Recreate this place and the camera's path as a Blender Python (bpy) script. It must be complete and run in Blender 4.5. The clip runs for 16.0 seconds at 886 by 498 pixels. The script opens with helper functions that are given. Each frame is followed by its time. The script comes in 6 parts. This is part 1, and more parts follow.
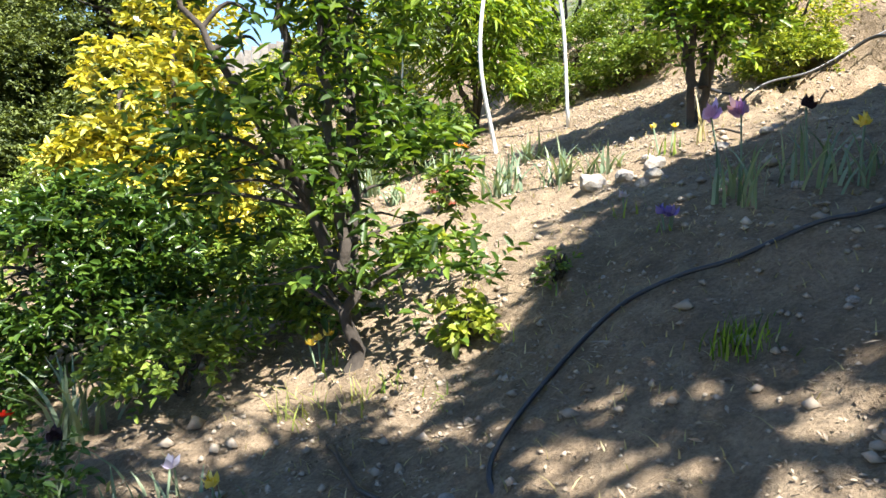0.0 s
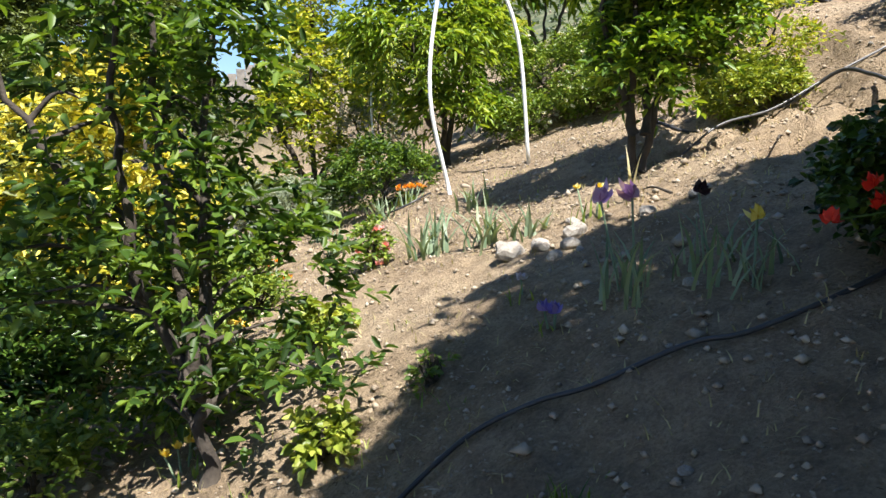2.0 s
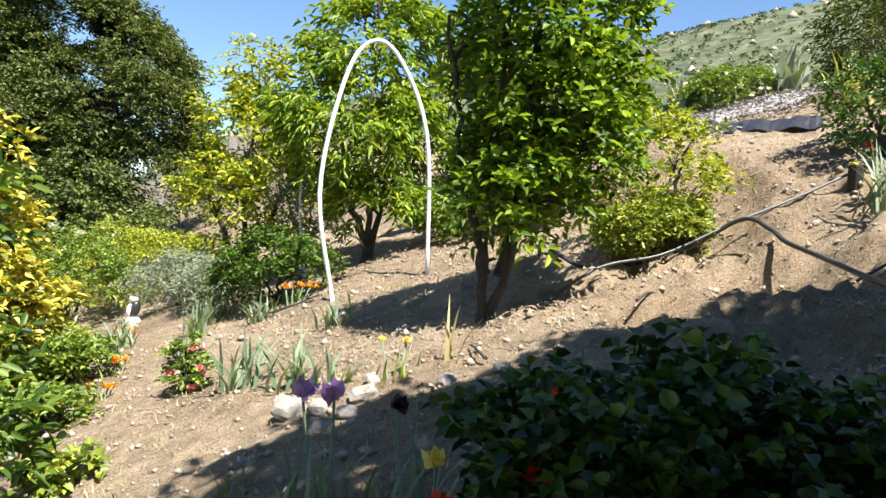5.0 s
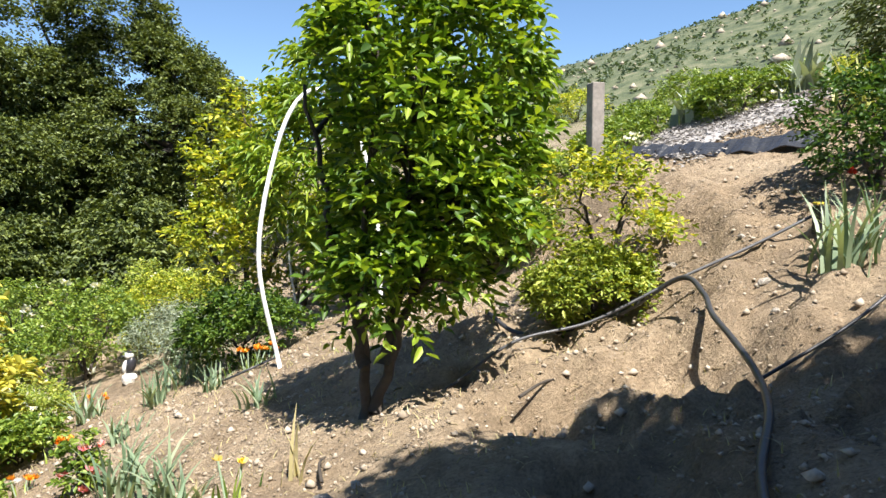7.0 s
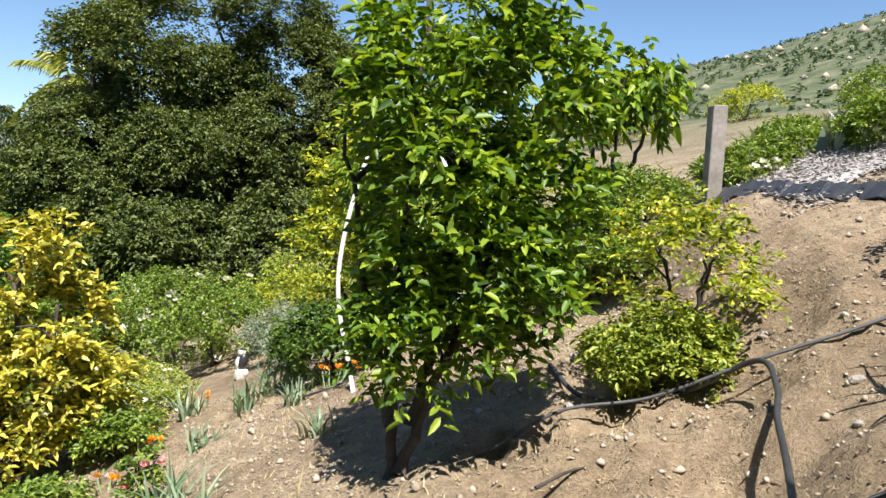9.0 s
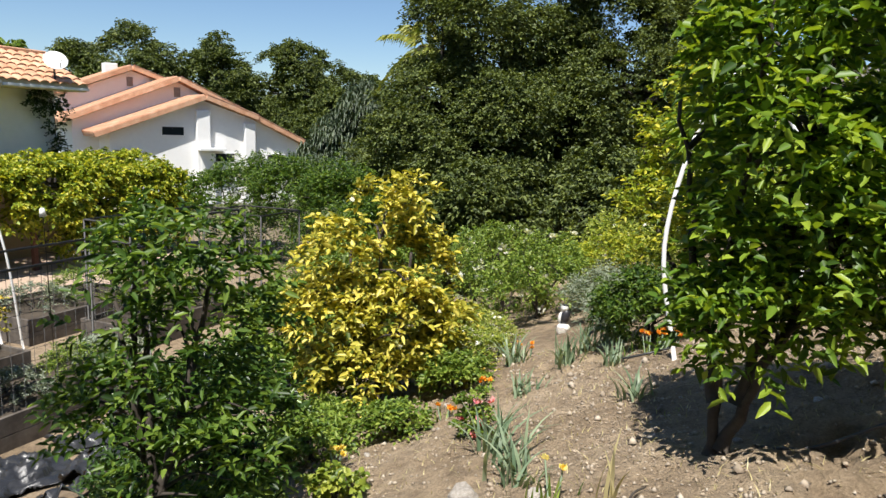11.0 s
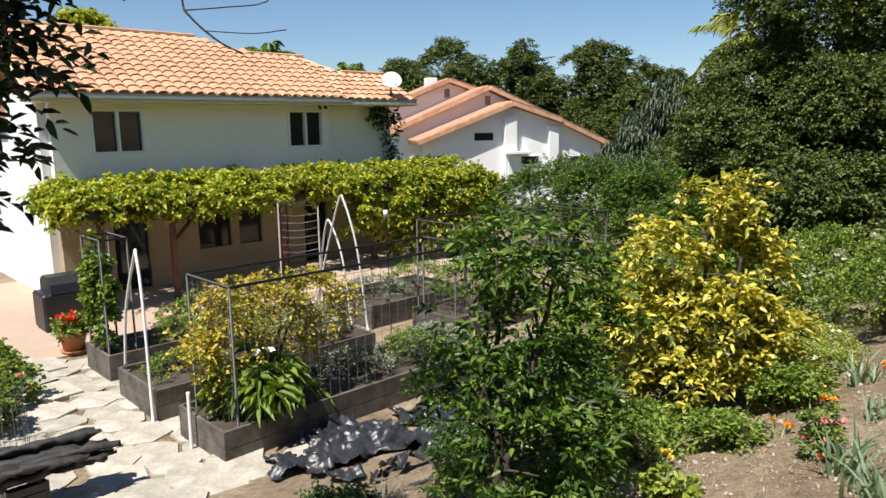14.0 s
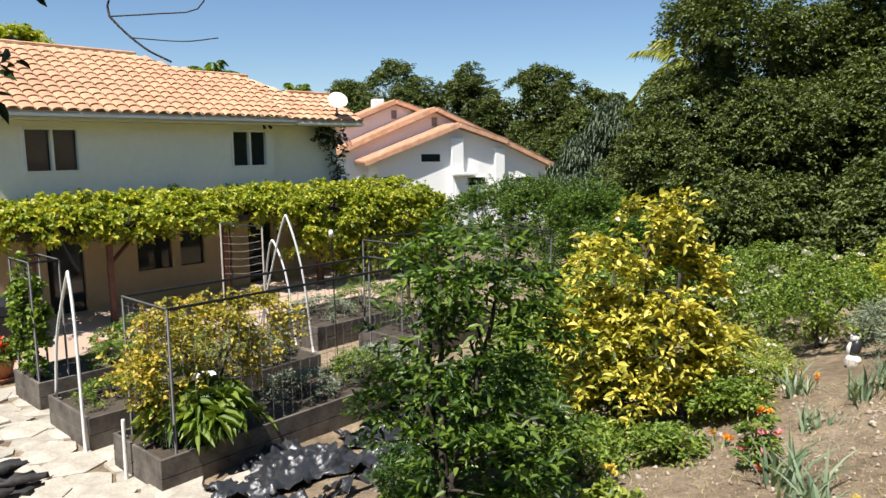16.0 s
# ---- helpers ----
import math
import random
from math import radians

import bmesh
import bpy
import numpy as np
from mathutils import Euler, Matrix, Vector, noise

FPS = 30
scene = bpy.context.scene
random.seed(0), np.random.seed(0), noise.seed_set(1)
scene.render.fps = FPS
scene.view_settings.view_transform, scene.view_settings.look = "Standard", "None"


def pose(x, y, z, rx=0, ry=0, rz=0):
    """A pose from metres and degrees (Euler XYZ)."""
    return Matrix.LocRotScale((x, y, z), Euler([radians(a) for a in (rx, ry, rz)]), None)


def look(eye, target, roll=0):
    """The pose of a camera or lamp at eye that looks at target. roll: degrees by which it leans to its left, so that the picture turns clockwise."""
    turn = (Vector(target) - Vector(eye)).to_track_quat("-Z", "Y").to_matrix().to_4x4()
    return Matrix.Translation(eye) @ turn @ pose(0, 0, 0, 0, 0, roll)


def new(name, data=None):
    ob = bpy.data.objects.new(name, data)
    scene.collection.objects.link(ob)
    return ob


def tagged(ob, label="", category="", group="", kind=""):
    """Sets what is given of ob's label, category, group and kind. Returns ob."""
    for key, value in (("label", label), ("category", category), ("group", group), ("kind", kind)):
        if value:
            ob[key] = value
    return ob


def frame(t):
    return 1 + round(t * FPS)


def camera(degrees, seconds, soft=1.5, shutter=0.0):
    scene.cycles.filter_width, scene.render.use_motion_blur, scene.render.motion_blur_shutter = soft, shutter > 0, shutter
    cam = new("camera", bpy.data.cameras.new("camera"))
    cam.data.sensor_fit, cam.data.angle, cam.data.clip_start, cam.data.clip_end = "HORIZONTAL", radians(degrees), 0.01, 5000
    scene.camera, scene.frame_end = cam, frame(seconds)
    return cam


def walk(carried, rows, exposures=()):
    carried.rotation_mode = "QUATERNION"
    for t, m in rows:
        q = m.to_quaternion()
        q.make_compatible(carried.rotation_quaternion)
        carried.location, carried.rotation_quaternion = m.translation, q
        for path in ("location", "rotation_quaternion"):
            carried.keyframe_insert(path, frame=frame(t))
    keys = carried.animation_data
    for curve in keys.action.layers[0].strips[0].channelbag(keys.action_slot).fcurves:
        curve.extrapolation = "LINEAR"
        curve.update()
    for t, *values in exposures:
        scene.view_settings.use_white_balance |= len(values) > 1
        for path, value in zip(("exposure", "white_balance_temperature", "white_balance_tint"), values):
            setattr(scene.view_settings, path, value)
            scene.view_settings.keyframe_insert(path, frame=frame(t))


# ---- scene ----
cam = camera(64.2, 16.0)
PATH = [
    (0, (-0.268, -0.045, 0.989), (0.68, 1.696, 0.721), -0.4),
    (0.5, (-0.107, -0.113, 1.077), (0.849, 1.631, 0.865), -3.7),
    (1, (0.121, -0.155, 1.148), (1.068, 1.592, 0.916), 1.1),
    (1.5, (0.334, -0.118, 1.184), (1.214, 1.665, 0.963), -2.4),
    (2, (0.541, -0.061, 1.36), (1.416, 1.718, 1.095), -1.6),
    (2.5, (0.729, -0.033, 1.377), (1.677, 1.703, 1.074), -0.2),
    (3, (0.918, -0.047, 1.512), (1.709, 1.773, 1.258), -1.1),
    (3.5, (1.036, -0.006, 1.587), (1.94, 1.754, 1.297), -1.2),
    (4, (1.259, 0.027, 1.612), (2.35, 1.689, 1.393), -0.3),
    (4.2, (1.35, 0.005, 1.639), (2.401, 1.7, 1.488), 2.4),
    (6.3, (2.824, -0.078, 2.178), (3.417, 1.827, 2.04), -0.0),
    (6.5, (2.925, -0.091, 2.234), (3.559, 1.801, 2.088), -0.7),
    (7, (3.169, -0.048, 2.319), (3.737, 1.866, 2.197), 0.2),
    (7.5, (3.306, 0.031, 2.465), (3.685, 1.99, 2.329), -1.7),
    (8, (3.595, 0.011, 2.468), (4.072, 1.951, 2.368), 0.2),
    (8.5, (3.832, 0.037, 2.607), (4.028, 2.017, 2.401), 1.0),
    (9, (3.836, 0.101, 2.695), (3.963, 2.089, 2.522), 2.7),
    (9.5, (3.873, 0.132, 2.723), (3.703, 2.109, 2.478), 0.7),
    (9.6, (3.894, 0.141, 2.728), (3.663, 2.113, 2.484), -0.3),
    (10, (3.87, 0.113, 2.743), (3.473, 2.057, 2.491), -1.1),
    (10.2, (3.857, 0.109, 2.737), (3.377, 2.032, 2.466), -0.0),
    (12.3, (3.763, -0.137, 2.766), (2.714, 1.533, 2.429), -0.7),
    (12.5, (3.747, -0.142, 2.764), (2.651, 1.499, 2.433), -1.2),
    (13, (3.736, -0.179, 2.775), (2.552, 1.396, 2.434), -1.2),
    (13.5, (3.722, -0.194, 2.772), (2.438, 1.302, 2.433), -1.0),
    (14, (3.704, -0.264, 2.79), (2.284, 1.103, 2.449), -0.8),
    (14.5, (3.74, -0.34, 2.842), (2.195, 0.886, 2.512), -0.8),
    (15, (3.733, -0.368, 2.838), (2.145, 0.795, 2.485), -1.3),
    (15.5, (3.701, -0.331, 2.795), (2.17, 0.912, 2.462), -1.4),
    (16, (3.707, -0.215, 2.755), (2.387, 1.26, 2.472), -0.5),
]
walk(cam, [(t, look(eye, target, roll)) for t, eye, target, roll in PATH], exposures=[(0, 1.9), (1.5, 1.42), (3, 1.34), (4.2, 1.45), (7, 1.36), (9, 1.14), (10, 0.92), (12.5, 0.6), (14.5, 0.66), (16, 0.74)])

# ---- light ----
SUN_EL, SUN_AZ = 62.0, 172.0          # azimuth clockwise from +y
world = bpy.data.worlds.new("sky")
scene.world = world
world.use_nodes = True
wn = world.node_tree
sky = wn.nodes.new("ShaderNodeTexSky")
sky.sky_type, sky.sun_disc = "NISHITA", False
sky.sun_elevation, sky.sun_rotation = radians(SUN_EL), radians(SUN_AZ)
sky.air_density, sky.dust_density, sky.ozone_density = 1.0, 0.0, 6.0
wn.links.new(sky.outputs[0], wn.nodes["Background"].inputs[0])
wn.nodes["Background"].inputs[1].default_value = 0.072
lamp = bpy.data.lights.new("sun", "SUN")
lamp.energy, lamp.angle, lamp.color = 5.0, radians(0.55), (1.0, 0.96, 0.9)
sun = new("sun", lamp)
ce, se = math.cos(radians(SUN_EL)), math.sin(radians(SUN_EL))
SUN_DIR = Vector((math.sin(radians(SUN_AZ)) * ce, math.cos(radians(SUN_AZ)) * ce, se))
sun.matrix_world = look(SUN_DIR * 60, (0, 0, 0))

# ---- materials ----


def nodes_of(name, rough=0.8):
    m = bpy.data.materials.new(name)
    m.use_nodes = True
    b = m.node_tree.nodes["Principled BSDF"]
    b.inputs["Roughness"].default_value = rough
    return m, m.node_tree, b


def ramp(nt, fac, stops):
    r = nt.nodes.new("ShaderNodeValToRGB")
    while len(r.color_ramp.elements) < len(stops):
        r.color_ramp.elements.new(0.5)
    for e, (p, c) in zip(r.color_ramp.elements, stops):
        e.position, e.color = p, (*c, 1)
    nt.links.new(fac, r.inputs[0])
    return r.outputs[0]


def noise_tex(nt, scale, detail=4.0, rough=0.6, vec=None):
    n = nt.nodes.new("ShaderNodeTexNoise")
    n.inputs["Scale"].default_value, n.inputs["Detail"].default_value, n.inputs["Roughness"].default_value = scale, detail, rough
    if vec is None:
        tc = nt.nodes.new("ShaderNodeTexCoord")
        vec = tc.outputs["Object"]
    nt.links.new(vec, n.inputs["Vector"])
    return n.outputs["Fac"]


def mixc(nt, fac, a, b, mode="MIX"):
    m = nt.nodes.new("ShaderNodeMix")
    m.data_type, m.blend_type = "RGBA", mode
    for sock, v in ((m.inputs["Factor"], fac), (m.inputs["A"], a), (m.inputs["B"], b)):
        if hasattr(v, "links"):
            nt.links.new(v, sock)
        else:
            sock.default_value = v if isinstance(v, float) else (*v, 1)
    return m.outputs["Result"]


def bump(nt, b, height, dist=0.01, strength=0.6):
    n = nt.nodes.new("ShaderNodeBump")
    n.inputs["Distance"].default_value, n.inputs["Strength"].default_value = dist, strength
    nt.links.new(height, n.inputs["Height"])
    nt.links.new(n.outputs[0], b.inputs["Normal"])


def worn(name, stops, fine=40.0, broad=3.0, rough=0.8, relief=0.004, metal=0.0, per="object"):
    """A surface with broad stains, fine grain and piece-to-piece change."""
    m, nt, b = nodes_of(name, rough)
    b.inputs["Metallic"].default_value = metal
    f, g = noise_tex(nt, fine, 5.0), noise_tex(nt, broad, 3.0)
    base = ramp(nt, g, stops)
    col = mixc(nt, 0.45, base, ramp(nt, f, [(0.3, (0.55, 0.55, 0.55)), (0.7, (1.25, 1.25, 1.25))]), "MULTIPLY")
    if per == "object":
        oi = nt.nodes.new("ShaderNodeObjectInfo")
        rnd = oi.outputs["Random"]
    else:
        rnd = nt.nodes.new("ShaderNodeNewGeometry").outputs["Random Per Island"]
    col = mixc(nt, 0.6, col, ramp(nt, rnd, [(0.0, (0.75, 0.75, 0.75)), (1.0, (1.15, 1.15, 1.15))]), "MULTIPLY")
    nt.links.new(col, b.inputs["Base Color"])
    bump(nt, b, f, relief)
    return m


def leafy(name, dark, mid, light, glow=0.35, rough=0.45):
    """Thin leaves: each its own shade, some light passing through."""
    m, nt, b = nodes_of(name, rough)
    rnd = nt.nodes.new("ShaderNodeNewGeometry").outputs["Random Per Island"]
    col = ramp(nt, rnd, [(0.0, dark), (0.5, mid), (1.0, light)])
    broad = noise_tex(nt, 1.7, 2.0)
    col = mixc(nt, 0.5, col, ramp(nt, broad, [(0.3, (0.7, 0.75, 0.7)), (0.7, (1.2, 1.15, 1.1))]), "MULTIPLY")
    nt.links.new(col, b.inputs["Base Color"])
    b.inputs["Specular IOR Level"].default_value = 0.42
    t = nt.nodes.new("ShaderNodeBsdfTranslucent")
    warm = mixc(nt, 1.0, col, (1.3, 1.25, 0.45), "MULTIPLY")
    nt.links.new(warm, t.inputs["Color"])
    mix = nt.nodes.new("ShaderNodeMixShader")
    mix.inputs[0].default_value = glow
    nt.links.new(b.outputs[0], mix.inputs[1])
    nt.links.new(t.outputs[0], mix.inputs[2])
    nt.links.new(mix.outputs[0], nt.nodes["Material Output"].inputs["Surface"])
    return m


def plain(name, colour, rough=0.5, metal=0.0, var=0.12, relief=0.002, scale=25.0):
    lo, hi = tuple(c * (1 - var) for c in colour), tuple(min(1, c * (1 + var)) for c in colour)
    m, nt, b = nodes_of(name, rough)
    b.inputs["Metallic"].default_value = metal
    f = noise_tex(nt, scale, 5.0)
    g = noise_tex(nt, scale / 12, 3.0)
    nt.links.new(mixc(nt, 0.5, ramp(nt, f, [(0.3, lo), (0.7, hi)]), ramp(nt, g, [(0.3, lo), (0.7, hi)])), b.inputs["Base Color"])
    if relief:
        bump(nt, b, f, relief)
    return m


def soil():
    m, nt, b = nodes_of("dry_soil", 0.95)
    fine, mid, broad = noise_tex(nt, 60.0, 8.0, 0.7), noise_tex(nt, 9.0, 6.0), noise_tex(nt, 0.9, 4.0)
    col = ramp(nt, broad, [(0.3, (0.25, 0.188, 0.12)), (0.5, (0.37, 0.285, 0.188)), (0.72, (0.49, 0.395, 0.275))])
    col = mixc(nt, 0.75, col, ramp(nt, mid, [(0.3, (0.48, 0.44, 0.40)), (0.65, (1.15, 1.13, 1.1))]), "MULTIPLY")
    col = mixc(nt, 0.8, col, ramp(nt, fine, [(0.32, (0.45, 0.43, 0.4)), (0.7, (1.25, 1.22, 1.2))]), "MULTIPLY")
    # far slopes: dry grass and low scrub
    tc = nt.nodes.new("ShaderNodeTexCoord")
    ln = nt.nodes.new("ShaderNodeVectorMath")
    ln.operation = "LENGTH"
    nt.links.new(tc.outputs["Object"], ln.inputs[0])
    mr = nt.nodes.new("ShaderNodeMapRange")
    mr.inputs["From Min"].default_value, mr.inputs["From Max"].default_value = 16.0, 40.0
    nt.links.new(ln.outputs["Value"], mr.inputs["Value"])
    scrub = ramp(nt, noise_tex(nt, 0.3, 9.0, 0.8), [(0.38, (0.03, 0.045, 0.02)), (0.5, (0.075, 0.09, 0.04)), (0.62, (0.15, 0.145, 0.085)), (0.76, (0.3, 0.27, 0.2))])
    col = mixc(nt, mr.outputs[0], col, scrub)
    nt.links.new(col, b.inputs["Base Color"])
    h = mixc(nt, 0.5, mid, fine)
    bump(nt, b, h, 0.06, 1.0)
    return m


M_SOIL = soil()
M_BARK = worn("grey_brown_bark", [(0.3, (0.035, 0.028, 0.022)), (0.7, (0.09, 0.072, 0.056))], 60, 6, 0.9, 0.01)
M_PVC = plain("white_plastic_pipe", (0.78, 0.77, 0.74), 0.4, var=0.06)
M_HOSE = plain("black_rubber_hose", (0.035, 0.035, 0.037), 0.4, var=0.3)
M_HOSE2 = plain("sun_faded_grey_hose", (0.07, 0.07, 0.074), 0.4, var=0.3)
M_STUCCO = plain("white_stucco", (0.84, 0.83, 0.78), 0.9, var=0.05, relief=0.006, scale=60)
M_STUCCO2 = plain("bright_white_stucco", (0.82, 0.81, 0.79), 0.9, var=0.04, relief=0.006, scale=60)
# beige lowered so that the colour carries the shade under the pergola
M_BEIGE = plain("shade_darkened_beige_stucco", (0.4, 0.31, 0.2), 0.9, var=0.08, relief=0.006, scale=60)
M_TILE = worn("terracotta_roof_tile", [(0.3, (0.52, 0.26, 0.145)), (0.5, (0.62, 0.34, 0.2)), (0.7, (0.7, 0.44, 0.29))], 30, 2, 0.85, 0.003)
M_TILE_J = worn("terracotta_tile_rest", [(0.3, (0.52, 0.26, 0.145)), (0.5, (0.62, 0.34, 0.2)), (0.7, (0.7, 0.44, 0.29))], 30, 2, 0.85, 0.003, per="island")
# grey shed board with its deep shade put into the colour
M_SHED_SHADED = plain("shade_darkened_shed_board", (0.085, 0.088, 0.092), 0.7)
M_SOFFIT = plain("cream_painted_wood", (0.62, 0.55, 0.36), 0.7)
M_FRAME = plain("white_window_frame", (0.8, 0.8, 0.78), 0.4, var=0.04)
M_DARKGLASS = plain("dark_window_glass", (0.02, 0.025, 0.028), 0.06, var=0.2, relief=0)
M_BOARD = worn("weathered_dark_board", [(0.3, (0.055, 0.045, 0.038)), (0.7, (0.17, 0.145, 0.12))], 18, 3, 0.85, 0.004)
M_POST = worn("grey_weathered_post", [(0.3, (0.2, 0.175, 0.15)), (0.7, (0.34, 0.3, 0.26))], 30, 5, 0.9, 0.004)
M_REDWOOD = worn("red_brown_timber", [(0.3, (0.11, 0.045, 0.03)), (0.7, (0.2, 0.085, 0.055))], 30, 4, 0.75, 0.003)
M_BEAM = worn("dark_brown_beam", [(0.3, (0.03, 0.024, 0.02)), (0.7, (0.075, 0.06, 0.05))], 30, 4, 0.8, 0.003)
M_IRON = plain("dark_steel_tube", (0.06, 0.058, 0.055), 0.55, 0.6, var=0.3)
M_FLAG = worn("pale_flagstone", [(0.3, (0.34, 0.30, 0.24)), (0.6, (0.48, 0.435, 0.36)), (0.75, (0.6, 0.56, 0.48))], 25, 2.5, 0.9, 0.006)
M_PATIO = plain("pink_tan_concrete", (0.42, 0.31, 0.23), 0.9, var=0.1, relief=0.003)
M_TERRA = plain("terracotta_pot", (0.45, 0.19, 0.09), 0.85, var=0.15)
M_STONE = worn("garden_stone", [(0.3, (0.28, 0.24, 0.2)), (0.7, (0.5, 0.46, 0.4))], 30, 4, 0.9, 0.01)
M_CHIP = worn("wood_chip", [(0.3, (0.14, 0.095, 0.055)), (0.7, (0.5, 0.41, 0.3))], 30, 4, 0.95, 0.002, per="island")
M_CLOD = worn("soil_clod", [(0.3, (0.26, 0.2, 0.14)), (0.7, (0.5, 0.43, 0.34))], 30, 4, 0.95, 0.003, per="island")
M_MULCH = worn("grey_bark_mulch", [(0.3, (0.16, 0.145, 0.13)), (0.7, (0.42, 0.39, 0.36))], 30, 4, 0.95, 0.003, per="island")
M_FABRIC = plain("black_weed_fabric", (0.03, 0.031, 0.034), 0.3, var=0.4, relief=0.03, scale=9)
M_COVER = plain("black_vinyl_cover", (0.02, 0.02, 0.022), 0.42, var=0.3)
M_WHITE = plain("white_plastic", (0.8, 0.79, 0.75), 0.45, var=0.06)
M_LOG = worn("charred_black_wood", [(0.3, (0.012, 0.011, 0.01)), (0.7, (0.05, 0.045, 0.04))], 25, 4, 0.7, 0.015)
M_BLACK = plain("black_plastic", (0.015, 0.015, 0.016), 0.4, var=0.3)
M_POTSOIL = plain("dark_potting_soil", (0.06, 0.045, 0.03), 0.95, var=0.4, relief=0.02)

L_TREE = leafy("bright_green_leaf", (0.035, 0.08, 0.01), (0.12, 0.22, 0.02), (0.36, 0.46, 0.05), 0.38)
L_DARK = leafy("dark_green_leaf", (0.02, 0.048, 0.008), (0.065, 0.13, 0.018), (0.2, 0.29, 0.045), 0.38)
L_DEEP = leafy("deep_green_leaf", (0.035, 0.08, 0.015), (0.055, 0.115, 0.02), (0.09, 0.165, 0.03), 0.3)
L_YELLOW = leafy("yellow_variegated_leaf", (0.05, 0.09, 0.015), (0.44, 0.40, 0.045), (0.8, 0.68, 0.15), 0.28)
L_LIME = leafy("yellow_green_leaf", (0.09, 0.15, 0.015), (0.3, 0.36, 0.035), (0.6, 0.55, 0.07), 0.35)
L_OAK = leafy("oak_leaf", (0.028, 0.044, 0.013), (0.085, 0.115, 0.028), (0.175, 0.21, 0.055), 0.22, 0.6)
L_GREY = leafy("silver_grey_leaf", (0.12, 0.155, 0.105), (0.24, 0.285, 0.2), (0.42, 0.455, 0.36), 0.2)
L_MIX = leafy("mid_green_leaf", (0.055, 0.105, 0.016), (0.15, 0.23, 0.03), (0.3, 0.37, 0.07), 0.3)
L_WEEP = leafy("weeping_grey_green_leaf", (0.05, 0.08, 0.045), (0.09, 0.13, 0.075), (0.15, 0.19, 0.11), 0.25)
L_BLADE = leafy("blue_green_blade", (0.10, 0.16, 0.09), (0.19, 0.26, 0.16), (0.32, 0.38, 0.25), 0.25)
L_STRAW = leafy("dry_straw_blade", (0.30, 0.25, 0.12), (0.45, 0.38, 0.2), (0.6, 0.52, 0.3), 0.25)
L_GRASSY = leafy("yellow_green_blade", (0.17, 0.22, 0.05), (0.33, 0.36, 0.09), (0.5, 0.48, 0.17), 0.3)
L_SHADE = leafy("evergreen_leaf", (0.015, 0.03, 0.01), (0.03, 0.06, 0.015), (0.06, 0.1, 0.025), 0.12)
L_PEACH = leafy("fresh_green_narrow_leaf", (0.07, 0.14, 0.015), (0.19, 0.29, 0.03), (0.38, 0.45, 0.06), 0.35)
L_SPRING = leafy("spring_green_leaf", (0.08, 0.14, 0.02), (0.24, 0.30, 0.04), (0.44, 0.46, 0.09), 0.3)
L_GLOSS = leafy("glossy_dark_leaf", (0.012, 0.032, 0.006), (0.038, 0.085, 0.012), (0.13, 0.21, 0.035), 0.25, 0.32)
L_AUTUMN = leafy("yellowing_vine_leaf", (0.12, 0.14, 0.02), (0.40, 0.36, 0.05), (0.62, 0.44, 0.09), 0.3)
P_RED = leafy("scarlet_petal", (0.6, 0.02, 0.015), (0.72, 0.035, 0.02), (0.8, 0.065, 0.04), 0.3)
P_PINK = leafy("pink_petal", (0.75, 0.18, 0.28), (0.85, 0.3, 0.38), (0.9, 0.5, 0.5), 0.3)
P_WHITE = leafy("white_petal", (0.7, 0.68, 0.62), (0.82, 0.8, 0.76), (0.88, 0.87, 0.84), 0.3)
P_PURPLE = leafy("purple_petal", (0.36, 0.17, 0.48), (0.52, 0.28, 0.66), (0.68, 0.46, 0.8), 0.3)
P_BLUE = leafy("violet_blue_petal", (0.12, 0.09, 0.45), (0.2, 0.15, 0.6), (0.35, 0.28, 0.7), 0.3)
P_YELLOW = leafy("yellow_petal", (0.75, 0.5, 0.04), (0.85, 0.65, 0.1), (0.9, 0.8, 0.35), 0.3)
P_ORANGE = leafy("orange_petal", (0.75, 0.2, 0.02), (0.85, 0.33, 0.03), (0.9, 0.5, 0.06), 0.3)
P_LILAC = leafy("lilac_petal", (0.4, 0.36, 0.55), (0.5, 0.46, 0.66), (0.65, 0.62, 0.78), 0.3)
P_BLACK = leafy("near_black_petal", (0.012, 0.006, 0.012), (0.02, 0.01, 0.02), (0.04, 0.02, 0.035), 0.1)

# ---- mesh helpers ----
RNG = np.random.default_rng(7)


def mesh_np(name, verts, faces):
    """A mesh from arrays; faces all with the same number of corners."""
    v, f = np.asarray(verts, np.float32).reshape(-1, 3), np.asarray(faces, np.int32)
    me = bpy.data.meshes.new(name)
    k = f.shape[1]
    me.vertices.add(len(v))
    me.vertices.foreach_set("co", v.ravel())
    me.loops.add(f.size)
    me.loops.foreach_set("vertex_index", f.ravel())
    me.polygons.add(len(f))
    me.polygons.foreach_set("loop_start", np.arange(0, f.size, k, dtype=np.int32))
    me.update(calc_edges=True)
    return me


def thing(name, loc, label, category, group="", kind="", rz=0.0):
    ob = new(name)
    ob.empty_display_size = 0.1
    ob.matrix_basis = pose(*loc, 0, 0, rz)
    return tagged(ob, label, category, group, kind)


def part(name, data, material, parent, label="", smooth=False, m=None):
    """Links a bmesh or a mesh as one object under parent (or at top level)."""
    if isinstance(data, bmesh.types.BMesh):
        me = bpy.data.meshes.new(name)
        data.to_mesh(me)
        data.free()
    else:
        me = data
    if material is not None and not me.materials:
        me.materials.append(material)
    if smooth:
        me.polygons.foreach_set("use_smooth", [True] * len(me.polygons))
    ob = new(name, me)
    if parent is not None:
        ob.parent = parent
    if m is not None:
        ob.matrix_basis = m
    if label:
        ob["label"] = label
    return ob


